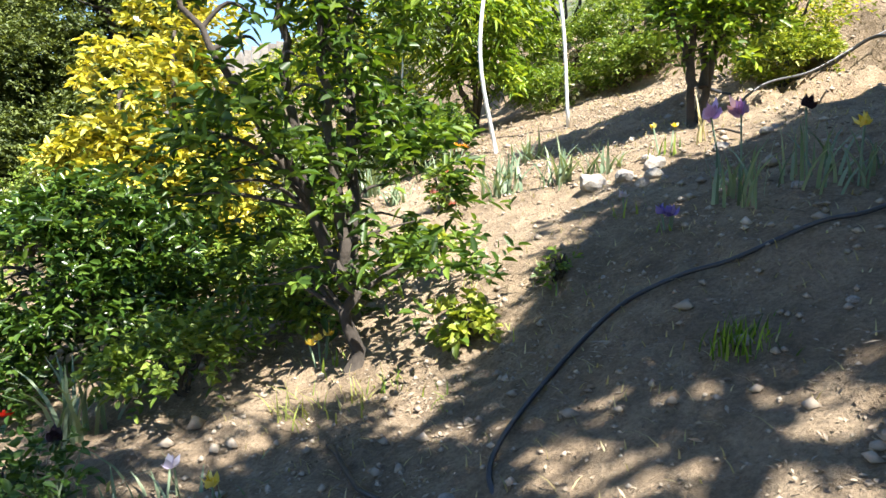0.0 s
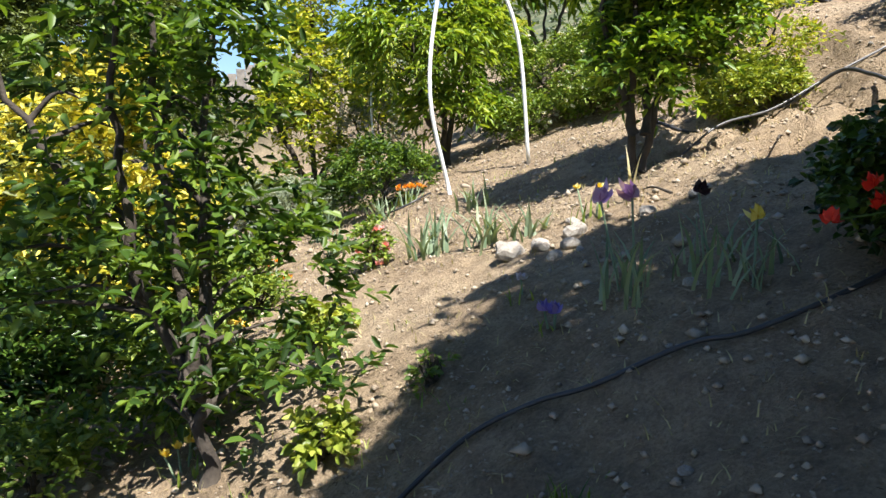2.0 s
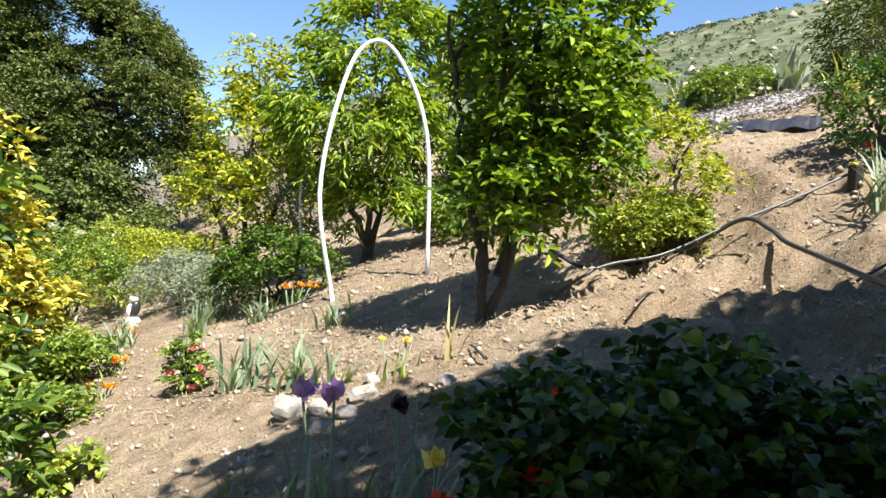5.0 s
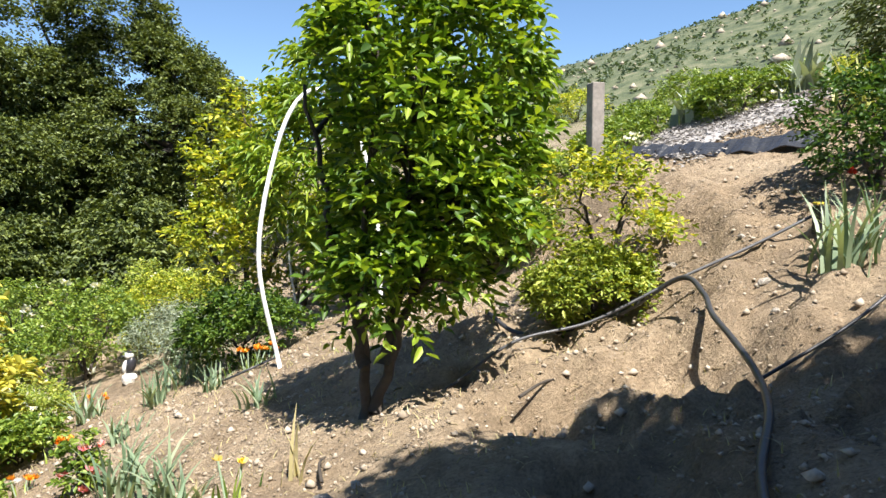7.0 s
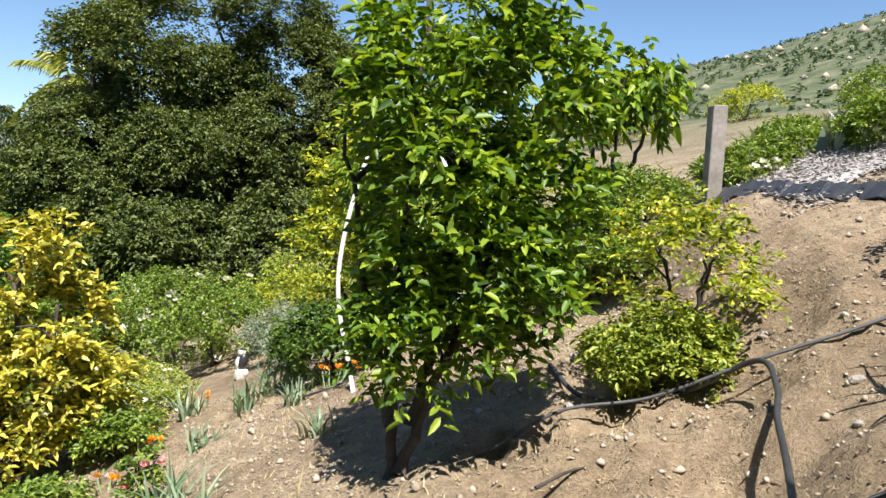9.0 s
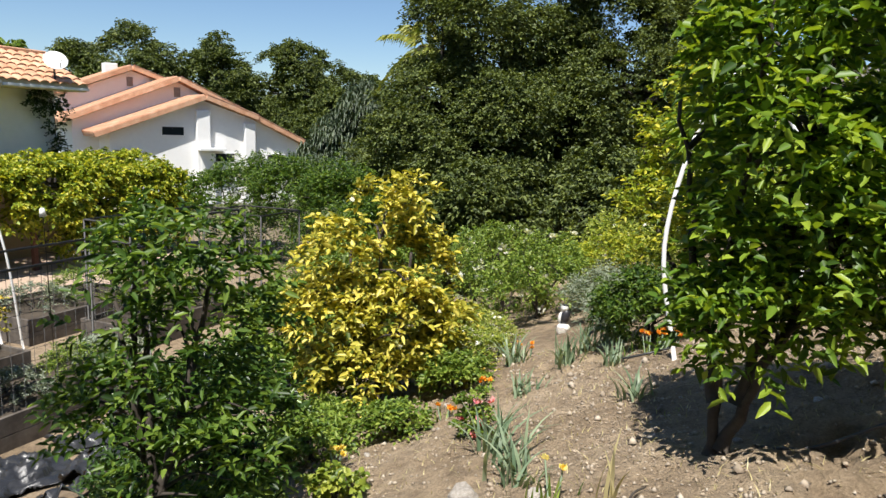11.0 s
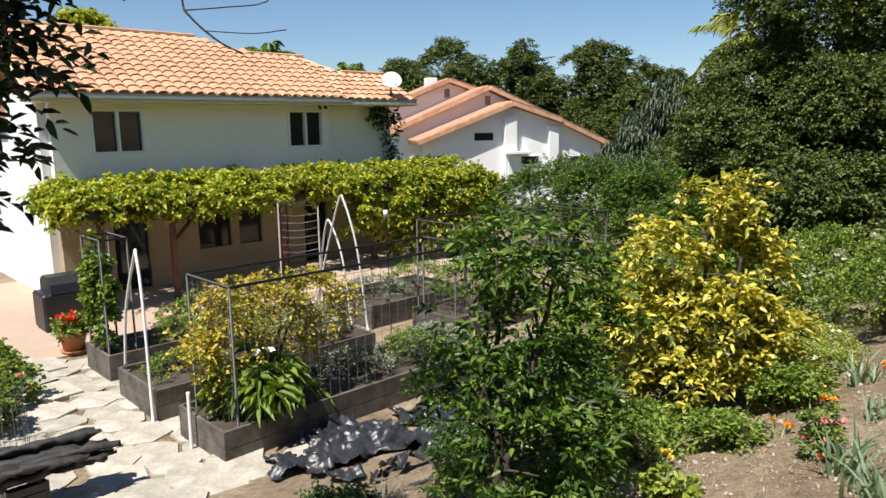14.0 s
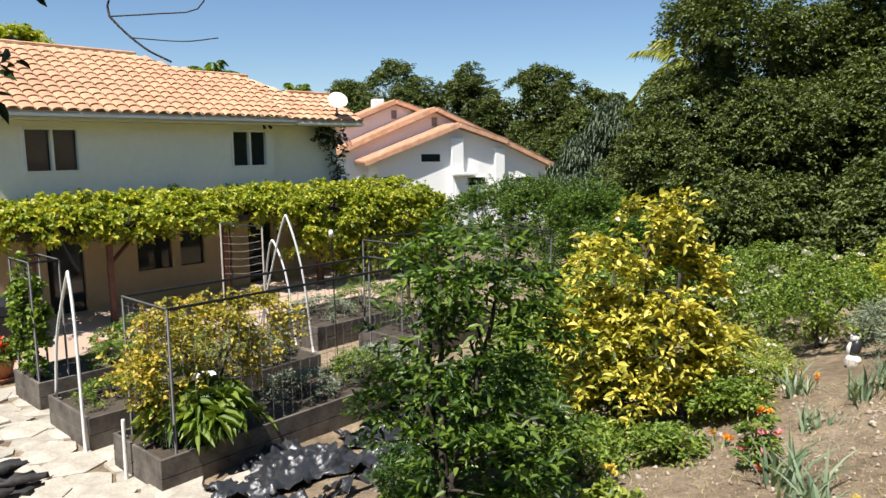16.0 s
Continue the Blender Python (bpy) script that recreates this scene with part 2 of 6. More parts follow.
def box(bm, x0, x1, y0, y1, z0, z1, bev=0.0):
    r = bmesh.ops.create_cube(bm, size=1.0)
    vs = r["verts"]
    for v in vs:
        v.co = Vector((x0 + (v.co.x + 0.5) * (x1 - x0), y0 + (v.co.y + 0.5) * (y1 - y0), z0 + (v.co.z + 0.5) * (z1 - z0)))
    if bev:
        es = list({e for v in vs for e in v.link_edges})
        bmesh.ops.bevel(bm, geom=es, offset=bev, segments=1, affect="EDGES")
    return bm


def boxbm(*a, bev=0.0):
    return box(bmesh.new(), *a, bev=bev)


def tubes(lines, radii, sides=6):
    """Tapered tubes along polylines: one array of points and of radii each."""
    V, F, n0 = [], [], 0
    for pts, rad in zip(lines, radii):
        p = np.asarray(pts, float)
        r = np.broadcast_to(np.asarray(rad, float), (len(p),))
        d = np.gradient(p, axis=0)
        d /= np.linalg.norm(d, axis=1, keepdims=True) + 1e-9
        ref = np.array([0.3, 0.9, 0.2]) if abs(d[:, 2]).mean() > 0.6 else np.array([0.0, 0.0, 1.0])
        a = np.cross(d, ref)
        a /= np.linalg.norm(a, axis=1, keepdims=True) + 1e-9
        b = np.cross(d, a)
        th = np.linspace(0, 2 * np.pi, sides, endpoint=False)
        ring = p[:, None] + r[:, None, None] * (np.cos(th)[None, :, None] * a[:, None] + np.sin(th)[None, :, None] * b[:, None])
        V.append(ring.reshape(-1, 3))
        i = np.arange(len(p) - 1)[:, None] * sides + np.arange(sides)[None]
        j = np.arange(len(p) - 1)[:, None] * sides + (np.arange(sides)[None] + 1) % sides
        F.append(n0 + np.stack([i, j, j + sides, i + sides], -1).reshape(-1, 4))
        for base, flip in ((0, 1), ((len(p) - 1) * sides, 0)):
            q = [n0 + base + k for k in range(sides)]
            if sides == 6:
                F.append(np.array([[q[0], q[1], q[2], q[3]], [q[0], q[3], q[4], q[5]]]))
            elif sides == 8:
                F.append(np.array([[q[0], q[1], q[2], q[3]], [q[0], q[3], q[4], q[7]], [q[4], q[5], q[6], q[7]]]))
        n0 += len(p) * sides
    return mesh_np("tube", np.concatenate(V), np.concatenate(F))


def bez(pts, n=24):
    """A smooth curve through points (Catmull-Rom)."""
    p = np.asarray(pts, float)
    q = np.vstack([2 * p[0] - p[1], p, 2 * p[-1] - p[-2]])
    out = []
    per = max(2, n // (len(p) - 1))
    for i in range(len(p) - 1):
        t = np.linspace(0, 1, per, endpoint=False)[:, None]
        a, b, c, d = q[i], q[i + 1], q[i + 2], q[i + 3]
        out.append(0.5 * (2 * b + (c - a) * t + (2 * a - 5 * b + 4 * c - d) * t ** 2 + (3 * b - a - 3 * c + d) * t ** 3))
    return np.vstack(out + [p[-1:]])


def unit(v):
    return v / (np.linalg.norm(v, axis=-1, keepdims=True) + 1e-9)


def leaf_mesh(pos, along, length, width, rng, fold=0.25, droop=0.2, simple=False):
    """Pointed leaves at pos, growing along; length and width arrays or numbers."""
    n = len(pos)
    L = np.broadcast_to(np.asarray(length, float), (n,)) * rng.uniform(0.7, 1.2, n)
    W = np.broadcast_to(np.asarray(width, float), (n,)) * rng.uniform(0.75, 1.2, n)
    a = unit(along)
    side = unit(np.cross(a, np.array([0, 0, 1.0]) + rng.normal(0, 0.5, (n, 3))))
    up = np.cross(side, a)
    L, W = L[:, None], W[:, None]
    dz = np.array([0, 0, -1.0])
    tip = pos + a * L + dz * L * droop
    if simple:
        mid = pos + a * L * 0.5
        v = np.stack([pos, mid + side * W * 0.5 + up * W * fold, tip, mid - side * W * 0.5 + up * W * fold], 1)
        f = np.array([[0, 1, 2], [0, 2, 3]])
        k = 4
    else:
        m1, m2 = pos + a * L * 0.3 + dz * L * droop * 0.1, pos + a * L * 0.68 + dz * L * droop * 0.4
        v = np.stack([pos, m1 + side * W * 0.46 + up * W * fold, m2 + side * W * 0.38 + up * W * fold, tip,
                      m2 - side * W * 0.38 + up * W * fold, m1 - side * W * 0.46 + up * W * fold], 1)
        f = np.array([[0, 1, 2, 3], [0, 3, 4, 5]])
        k = 6
    faces = (np.arange(n)[:, None, None] * k + f[None]).reshape(-1, f.shape[1])
    return mesh_np("leaves", v.reshape(-1, 3), faces)


def sprigs(anchors, out, n_leaf, reach, rng, spread=0.7, up=0.25, flat=1.0):
    """Leaf places along short sprigs: returns positions and directions."""
    n = len(anchors)
    d = unit(out + rng.normal(0, spread, (n, 3)) + np.array([0, 0, up]))
    s = np.linspace(0.15, 1.0, n_leaf)
    reachv = (reach * rng.uniform(0.6, 1.3, n))[:, None, None]
    p = anchors[:, None] + d[:, None] * s[None, :, None] * reachv
    p[..., 2] -= (s[None] ** 2) * reachv[..., 0] * 0.25
    side = unit(np.cross(d, rng.normal(0, 1, (n, 3))))
    side2 = np.cross(d, side)
    ph = (np.arange(n_leaf) * 2.4)[None, :, None] + rng.uniform(0, 6, n)[:, None, None]
    ld = d[:, None] * 0.75 + np.cos(ph) * side[:, None] + np.sin(ph) * side2[:, None] + np.array([0, 0, 0.1])
    ld[..., 2] *= flat
    return p.reshape(-1, 3), unit(ld.reshape(-1, 3))


def in_blobs(blobs, n, rng, shell=0.55):
    """Points in a union of ellipsoids (x, y, z, rx, ry, rz), most of them near the skin, with outward directions."""
    if n > 400 and len(blobs) > 3:
        p, d = in_blobs_raw(blobs, n * 5, rng, shell)
        C = np.array(blobs)
        near = np.stack([(np.linalg.norm((p - c[:3]) / c[3:], axis=1) < 0.68) for c in C], 1).sum(1)
        ok = np.flatnonzero((near == 0) & ((d[:, 2] > -0.25) | (rng.uniform(0, 1, len(p)) < 0.35)))
        if len(ok) > n // 3:
            pick = ok[:n]
            return p[pick], d[pick]
    return in_blobs_raw(blobs, n, rng, shell)


def in_blobs_raw(blobs, n, rng, shell=0.55):
    w = np.array([b[3] * b[4] + b[4] * b[5] + b[3] * b[5] for b in blobs])
    idx = rng.choice(len(blobs), n, p=w / w.sum())
    B = np.array(blobs)[idx]
    d = unit(rng.normal(0, 1, (n, 3)))
    lump = 1 + 0.16 * np.sin(d[:, 0] * 5 + idx * 1.7) * np.sin(d[:, 1] * 6 + idx) + 0.12 * np.sin(d[:, 2] * 9 + d[:, 0] * 4 + idx * 3.1)
    r = (1 - shell * rng.uniform(0, 1, n) ** 1.6) * lump
    return B[:, :3] + d * B[:, 3:] * r[:, None], d


def woody(name, loc, label, stems, blobs, leafmat, n_sprig, n_leaf, leaf, reach=0.25, trunk_r=0.05, limbs=14, seed=1,
          category="tree", group="", shell=0.6, twig=0.010, kind="", droop=0.2, simple=False, up=0.25, spread=0.7, flowers=None, barkmat=None, crown_name="crown", trunk_name="trunk", flat=0.55, clump=1.7):
    """A tree or shrub: stems as polylines from its base, limbs out to the crown's blobs, leaves on sprigs.
    All places are relative to loc. flowers: (material, count, size, name, label)."""
    rng = np.random.default_rng(seed)
    ob = thing(name, loc, label, category, group, kind)
    bark = barkmat or M_BARK
    nodes = []
    for st in stems:
        c = bez(st, 16)
        c[1:-1] += rng.normal(0, 0.012, (len(c) - 2, 3))
        rad = np.linspace(trunk_r, trunk_r * 0.3, len(c))
        rad[0] *= 1.35
        part(trunk_name, tubes([c], [rad], 8), bark, ob, smooth=True)
        nodes.append(c[3:])
    nodes = np.vstack(nodes)
    ends, _ = in_blobs(blobs, limbs, rng, 0.9)
    lines, radii = [], []
    for e in ends:
        below = nodes[nodes[:, 2] < e[2] - 0.05] if (nodes[:, 2] < e[2] - 0.05).any() else nodes[:1]
        s = below[np.argmin(np.linalg.norm(below - e, axis=1) + 0.25 * (e[2] - below[:, 2]))]
        mid = (s + e) / 2 + rng.normal(0, 0.06, 3) * np.linalg.norm(e - s) + np.array([0, 0, 0.06])
        lines.append(bez([s, mid, e], 8))
        radii.append(np.linspace(max(twig * 1.8, trunk_r * 0.42), twig * 0.5, len(lines[-1])))
    for q, rad in zip(lines, radii):
        part("limb", tubes([q], [rad], 6), bark, ob, smooth=True)
    a, d = in_blobs(blobs, int(n_sprig * clump), rng, shell)
    if clump > 1:
        fr = 0.85 / float(np.mean(np.array(blobs)[:, 3]))
        w = np.array([noise.noise(Vector(q) * fr) + 0.5 * noise.noise(Vector(q) * fr * 2.3) for q in a.tolist()]) + rng.normal(0, 0.07, len(a))
        pick = np.argsort(-w)[:n_sprig]
        a, d = a[pick], d[pick]
    p, ld = sprigs(a, d, n_leaf, reach, rng, spread, up, flat)
    part(crown_name, leaf_mesh(p, ld, leaf[0], leaf[1], rng, droop=droop, simple=simple), leafmat, ob)
    for spec in ([flowers] if isinstance(flowers, tuple) else flowers or []):
        fm, cnt, size, fname, flabel = spec
        fp, _ = in_blobs(blobs, cnt, rng, 0.08)
        head = blossom(size, fm)
        for q in fp:
            part(fname, head, None, ob, flabel, m=Matrix.Translation(Vector(q)) @ pose(0, 0, 0, *rng.uniform(-40, 40, 2), rng.uniform(0, 360)))
    return ob


def blossom(size, mat, petals=11, cup=0.5):
    """One flower head of overlapping petals."""
    rng = np.random.default_rng(int(size * 1e4) + petals)
    th = np.arange(petals) * 2.4
    tilt = np.linspace(0.15, 1.2, petals)
    d = np.stack([np.cos(th) * np.cos(tilt), np.sin(th) * np.cos(tilt), np.sin(tilt) * cup + 0.15], 1)
    me = leaf_mesh(np.zeros((petals, 3)), d, size * 0.62, size * 0.5, rng, fold=-0.1, droop=-0.15)
    me.materials.append(mat)
    return me


def blades(n, height, width, rng, spread=0.12, lean=0.45, seg=4):
    """Strap leaves fanning from a base."""
    th, base = rng.uniform(0, 2 * np.pi, n), rng.normal(0, spread, (n, 2))
    h, ln = height * rng.uniform(0.6, 1.1, n), lean * rng.uniform(0.1, 1.2, n)
    V = []
    for k in range(seg + 1):
        s = k / seg
        x = base[:, 0] + np.cos(th) * h * ln * s ** 1.8
        y = base[:, 1] + np.sin(th) * h * ln * s ** 1.8
        z = h * (s - 0.35 * ln * s ** 2.5) - 0.02
        w = width * (1 - s ** 2.2) * 0.5 + 0.0005
        c = np.stack([x, y, z], 1)
        sd = np.stack([-np.sin(th), np.cos(th), np.zeros(n)], 1) * w
        V += [c - sd, c + sd]
    V = np.stack(V, 1)
    k2 = 2 * (seg + 1)
    f = np.array([[2 * i, 2 * i + 1, 2 * i + 3, 2 * i + 2] for i in range(seg)])
    return mesh_np("blades", V.reshape(-1, 3), (np.arange(n)[:, None, None] * k2 + f[None]).reshape(-1, 4))

# ---- ground ----
PATIO = -1.45


def smooth(a, b, x):
    t = np.clip((x - a) / (b - a), 0, 1)
    return t * t * (3 - 2 * t)


def land(x, y):
    """Height of the ground."""
    x, y = np.asarray(x, float), np.asarray(y, float)
    xe = np.where(x > 8.5, 8.5 + (x - 8.5) * 0.6 - smooth(11.5, 40, x) * (x - 8.5) * 0.42, x)
    ye = np.clip(y, -12, 30)
    h = 0.355 * xe - 0.045 * (ye - 3) - 0.16
    h = h + smooth(5.6, 6.6, x) * 0.64 * np.clip((y - 3.0) / 2.5, 0, 1)
    h = h - 0.10 * smooth(4.0, 4.5, x) * smooth(6.0, 5.6, x) * smooth(1.2, 1.8, y) * smooth(4.6, 3.9, y)
    h = h - 0.2 * np.exp(-((x - 0.8) / 1.0) ** 2 - ((y - 2.3) / 1.3) ** 2)
    h = 0.22 * np.log(np.exp(np.clip(h, -20, 40) / 0.22) + np.exp(PATIO / 0.22))
    r, th = np.hypot(x - 4, y), np.degrees(np.arctan2(y, x - 4))
    h = h + smooth(14, 40, r) * 2.6 * smooth(103, 84, th) * smooth(30, 60, th)
    crest = np.clip(7.9 + (68 - th) * 0.21, 0, 13.2) * smooth(100, 70, th) * smooth(-60, 20, th)
    big = np.tan(np.radians(crest)) * 190 * smooth(45, 200, r) * (1 - 0.5 * smooth(200, 420, r))
    return h + big


def lz(x, y):
    return float(land(x, y))


def axis(lo, hi, f0, f1, fine):
    left = f0 - np.geomspace(fine, f0 - lo, 36)[::-1]
    right = f1 + np.geomspace(fine, hi - f1, 40)
    return np.concatenate([left, np.arange(f0, f1 + fine / 2, fine), right])


gx, gy = axis(-420, 420, -2.5, 9.5, 0.06), axis(-420, 520, -1.5, 10.5, 0.06)
X, Y = np.meshgrid(gx, gy, indexing="ij")
Zg = land(X, Y)
slope_zone = smooth(-2.6, -1.2, X) * smooth(30, 15, np.hypot(X - 3, Y - 4))
flat = np.stack([X.ravel(), Y.ravel()], 1)
nz = np.array([noise.fractal(Vector((a * 1.3, b * 1.3, 0.0)), 1.0, 2.0, 5) for a, b in flat]).reshape(X.shape)
nf = np.array([noise.fractal(Vector((a * 7, b * 7, 4.0)), 0.9, 2.0, 3) for a, b in flat]).reshape(X.shape)
nc = np.array([noise.noise(Vector((a * 15, b * 15, 9.0))) for a, b in flat]).reshape(X.shape)
near_zone = slope_zone * smooth(-0.6, 0.2, X) * smooth(9.0, 7.5, X) * smooth(8.5, 7.0, Y)
Zg = Zg + slope_zone * (0.05 * nz + 0.014 * nf) + near_zone * (0.02 * np.abs(nf) + 0.012 * nc)
# broken steps and washed-out lumps on the bank
bank = smooth(3.9, 4.4, X) * smooth(7.0, 6.3, X) * smooth(1.3, 1.9, Y) * smooth(5.2, 4.4, Y)
nb = np.array([noise.noise(Vector((a * 2.6, b * 2.6, 2.0))) + 0.45 * noise.noise(Vector((a * 6.5, b * 6.5, 5.0))) for a, b in flat]).reshape(X.shape)
Zg = Zg + bank * (0.10 * smooth(-0.06, 0.1, nb) - 0.07 + 0.035 * smooth(0.3, 0.4, nb))
# small scarps on the bank and a worn hollow along the path
Zg += slope_zone * (-0.30 * np.exp(-(((X - 5.28) / 0.3) ** 2 + ((Y - 2.85) / 0.4) ** 2) ** 2) - 0.16 * np.exp(-((X - 4.62) / 0.22) ** 2 - ((Y - 3.05) / 0.2) ** 2)
                    + 0.05 * np.exp(-((X - 4.7) / 0.25) ** 2 - ((Y - 3.35) / 0.14) ** 2))
far = smooth(40, 150, np.hypot(X, Y))
Zg += far * 3.0 * nz * smooth(6, 20, Zg)
nxg, nyg = X.shape
ii = (np.arange(nxg - 1)[:, None] * nyg + np.arange(nyg - 1)[None]).ravel()
ground = part("ground", mesh_np("ground", np.stack([X, Y, Zg], -1).reshape(-1, 3), np.stack([ii, ii + nyg, ii + nyg + 1, ii + 1], 1)), M_SOIL, None, smooth=True)
tagged(ground, "dry tan hillside soil with flat yard below", "ground", kind="structure")


def gz(x, y):
    """Height of the ground mesh near the camera's slope."""
    i, j = np.clip(np.searchsorted(gx, x) - 1, 0, nxg - 2), np.clip(np.searchsorted(gy, y) - 1, 0, nyg - 2)
    u, v = (x - gx[i]) / (gx[i + 1] - gx[i]), (y - gy[j]) / (gy[j + 1] - gy[j])
    return (1 - u) * (1 - v) * Zg[i, j] + u * (1 - v) * Zg[i + 1, j] + (1 - u) * v * Zg[i, j + 1] + u * v * Zg[i + 1, j + 1]


def on(x, y, dz=-0.02):
    return (x, y, float(gz(x, y)) + dz)


# ---- house with tiled roof ----
HX, HY0, HY1, HYM = -15.35, 4.95, 15.85, 13.06
house = thing("house", (HX, 10, PATIO), "two-storey white stucco house with stepped terracotta tile roof", "house")
H = Matrix.Translation((-HX, -10, -PATIO))


def hpart(name, data, mat, parent=None, label="", smooth_=False):
    p = parent or house
    ob = part(name, data, mat, p, label, smooth_)
    ob.matrix_basis = (H if p is house else Matrix.Identity(4))
    return ob


def wall_pieces(y0, y1, z0, z1, holes):
    """The solid pieces (ya, yb, za, zb) of a wall round its openings."""
    out = []
    ys = sorted({y0, y1, *[h[0] for h in holes], *[h[1] for h in holes]})
    for a, b in zip(ys, ys[1:]):
        z = z0
        for h in sorted([h for h in holes if h[0] <= a + 1e-6 and h[1] >= b - 1e-6], key=lambda h: h[2]):
            if h[2] > z:
                out.append((a, b, z, h[2]))
            z = h[3]
        if z1 > z:
            out.append((a, b, z, z1))
    return out


W1, W2 = (5.89, 7.2, 2.24, 3.34), (11.59, 12.84, 2.24, 3.34)
FLOOR2 = 1.2
for q in wall_pieces(HY0, HYM, FLOOR2, 3.8, [W1, W2]):
    hpart("upper_wall", boxbm(HX - 0.25, HX, *q), M_STUCCO)
hpart("upper_wall", boxbm(HX - 0.5, HX - 0.28, HYM, HY1, FLOOR2, 3.8), M_STUCCO)
hpart("end_wall", boxbm(HX - 8, HX - 0.25, HY0 - 0.2, HY0, PATIO, 3.8), M_STUCCO2, label="sunlit white end wall")
hpart("far_end_wall", boxbm(HX - 8, HX - 0.5, HY1 - 0.2, HY1, PATIO, 3.7), M_STUCCO)
LOW = [(6.2, 7.1, PATIO, 0.55), (8.5, 9.5, -0.55, 0.45), (9.75, 10.5, -0.55, 0.45), (12.0, 12.9, PATIO, 0.55)]
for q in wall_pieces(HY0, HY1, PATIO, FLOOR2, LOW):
    hpart("lower_wall", boxbm(HX - 0.25, HX, *q), M_BEIGE, label="beige ground-floor wall, colour darkened for pergola shade")
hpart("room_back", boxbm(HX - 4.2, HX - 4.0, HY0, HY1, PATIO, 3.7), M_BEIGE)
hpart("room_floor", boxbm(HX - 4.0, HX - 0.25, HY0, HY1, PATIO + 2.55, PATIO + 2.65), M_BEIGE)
for (ya, yb, za, zb) in (W1, W2):
    win = hpart("window", boxbm(HX - 0.14, HX - 0.12, ya + 0.04, yb - 0.04, za + 0.04, zb - 0.04), M_DARKGLASS, label="dark sliding window with white frame")
    for nm, b in (("window_frame", (ya - 0.03, ya + 0.05, za - 0.03, zb + 0.03)), ("window_frame", (yb - 0.05, yb + 0.03, za - 0.03, zb + 0.03)),
                  ("window_frame", (ya + 0.05, yb - 0.05, zb - 0.05, zb + 0.03)), ("window_frame", (ya + 0.05, yb - 0.05, za - 0.03, za + 0.04)), ("mullion", ((ya + yb) / 2 - 0.035, (ya + yb) / 2 + 0.035, za + 0.04, zb - 0.05))):
        part(nm, boxbm(HX - 0.13, HX + 0.02, *b, bev=0.006), M_FRAME, win)
    part("blind", boxbm(HX - 0.2, HX - 0.18, (ya + yb) / 2 + 0.04, yb - 0.03, za + (0.42 if ya > 9 else 0.1), zb), M_BEAM if ya < 9 else plain("green_blind", (0.03, 0.07, 0.05), 0.5), win)
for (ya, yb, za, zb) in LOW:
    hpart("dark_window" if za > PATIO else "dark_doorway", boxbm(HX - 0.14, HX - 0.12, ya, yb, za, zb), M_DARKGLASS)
# roof: a slope that steps down twice towards its far end
EX, EZ, PITCH = -14.72, 3.72, 0.53
SL = math.hypot(1, PITCH)


def ridge_run(y):
    """Run of the slope from eave to ridge at y."""
    pts = [(4.4, 3.75), (10.3, 3.75), (11.6, 2.75), (13.6, 2.7), (14.5, 1.75), (16.6, 1.7)]
    return float(np.interp(y, [p[0] for p in pts], [p[1] for p in pts]))


deck = bmesh.new()
ysr = np.linspace(4.4, 16.3, 60)
top = [(deck.verts.new((EX - ridge_run(y), y, EZ + PITCH * ridge_run(y))), deck.verts.new((EX, y, EZ))) for y in ysr]
bot = [(deck.verts.new((EX - ridge_run(y), y, EZ + PITCH * ridge_run(y) - 0.14)), deck.verts.new((EX, y, EZ - 0.14))) for y in ysr]
for k in range(len(ysr) - 1):
    for a, b in ((top[k], top[k + 1]), (bot[k + 1], bot[k])):
        deck.faces.new((a[0], a[1], b[1], b[0]))
    deck.faces.new((top[k][1], bot[k][1], bot[k + 1][1], top[k + 1][1]))
    deck.faces.new((top[k][0], top[k + 1][0], bot[k + 1][0], bot[k][0]))
hpart("roof_deck", deck, M_SOFFIT, label="cream-painted soffit under the eave")
back = bmesh.new()
box(back, EX - 7.5, EX - 3.76, 4.4, 10.3, 3.2, 3.6)
rb = [back.verts.new(c) for c in ((EX - 3.75, 4.4, EZ + PITCH * 3.75 - 0.02), (EX - 3.75, 10.3, EZ + PITCH * 3.75 - 0.02), (EX - 7.5, 10.3, EZ - 0.1), (EX - 7.5, 4.4, EZ - 0.1))]
back.faces.new(rb)
hpart("rear_roof", back, M_TILE)
hpart("gutter", boxbm(EX, EX + 0.07, 4.4, 13.5, EZ - 0.13, EZ - 0.05, bev=0.01), M_FRAME)
hpart("gutter", boxbm(EX + 0.02, EX + 0.09, 13.5, 16.3, EZ - 0.19, EZ - 0.11, bev=0.01), M_FRAME)
hpart("soffit", boxbm(HX - 0.25, EX, HY0 - 0.5, HY1 + 0.4, EZ - 0.22, EZ - 0.15), M_SOFFIT)


def tile_mesh(w=0.33, l=0.42, seg=6):
    """A barrel tile, its length along +x up the slope."""
    th = np.linspace(0, np.pi, seg + 1)
    V = []
    for x, k in ((0.0, 1.0), (l, 0.86)):
        for r in (1.0, 0.84):
            V += [(x, math.cos(a) * w * 0.5 * k * r, math.sin(a) * 0.085 * k * r + (0.035 if x == 0 else 0.0)) for a in th]
    n = seg + 1
    F = []
    for i in range(seg):
        F += [(i, i + 1, 2 * n + i + 1, 2 * n + i), (n + i + 1, n + i, i, i + 1)]
    return V, F


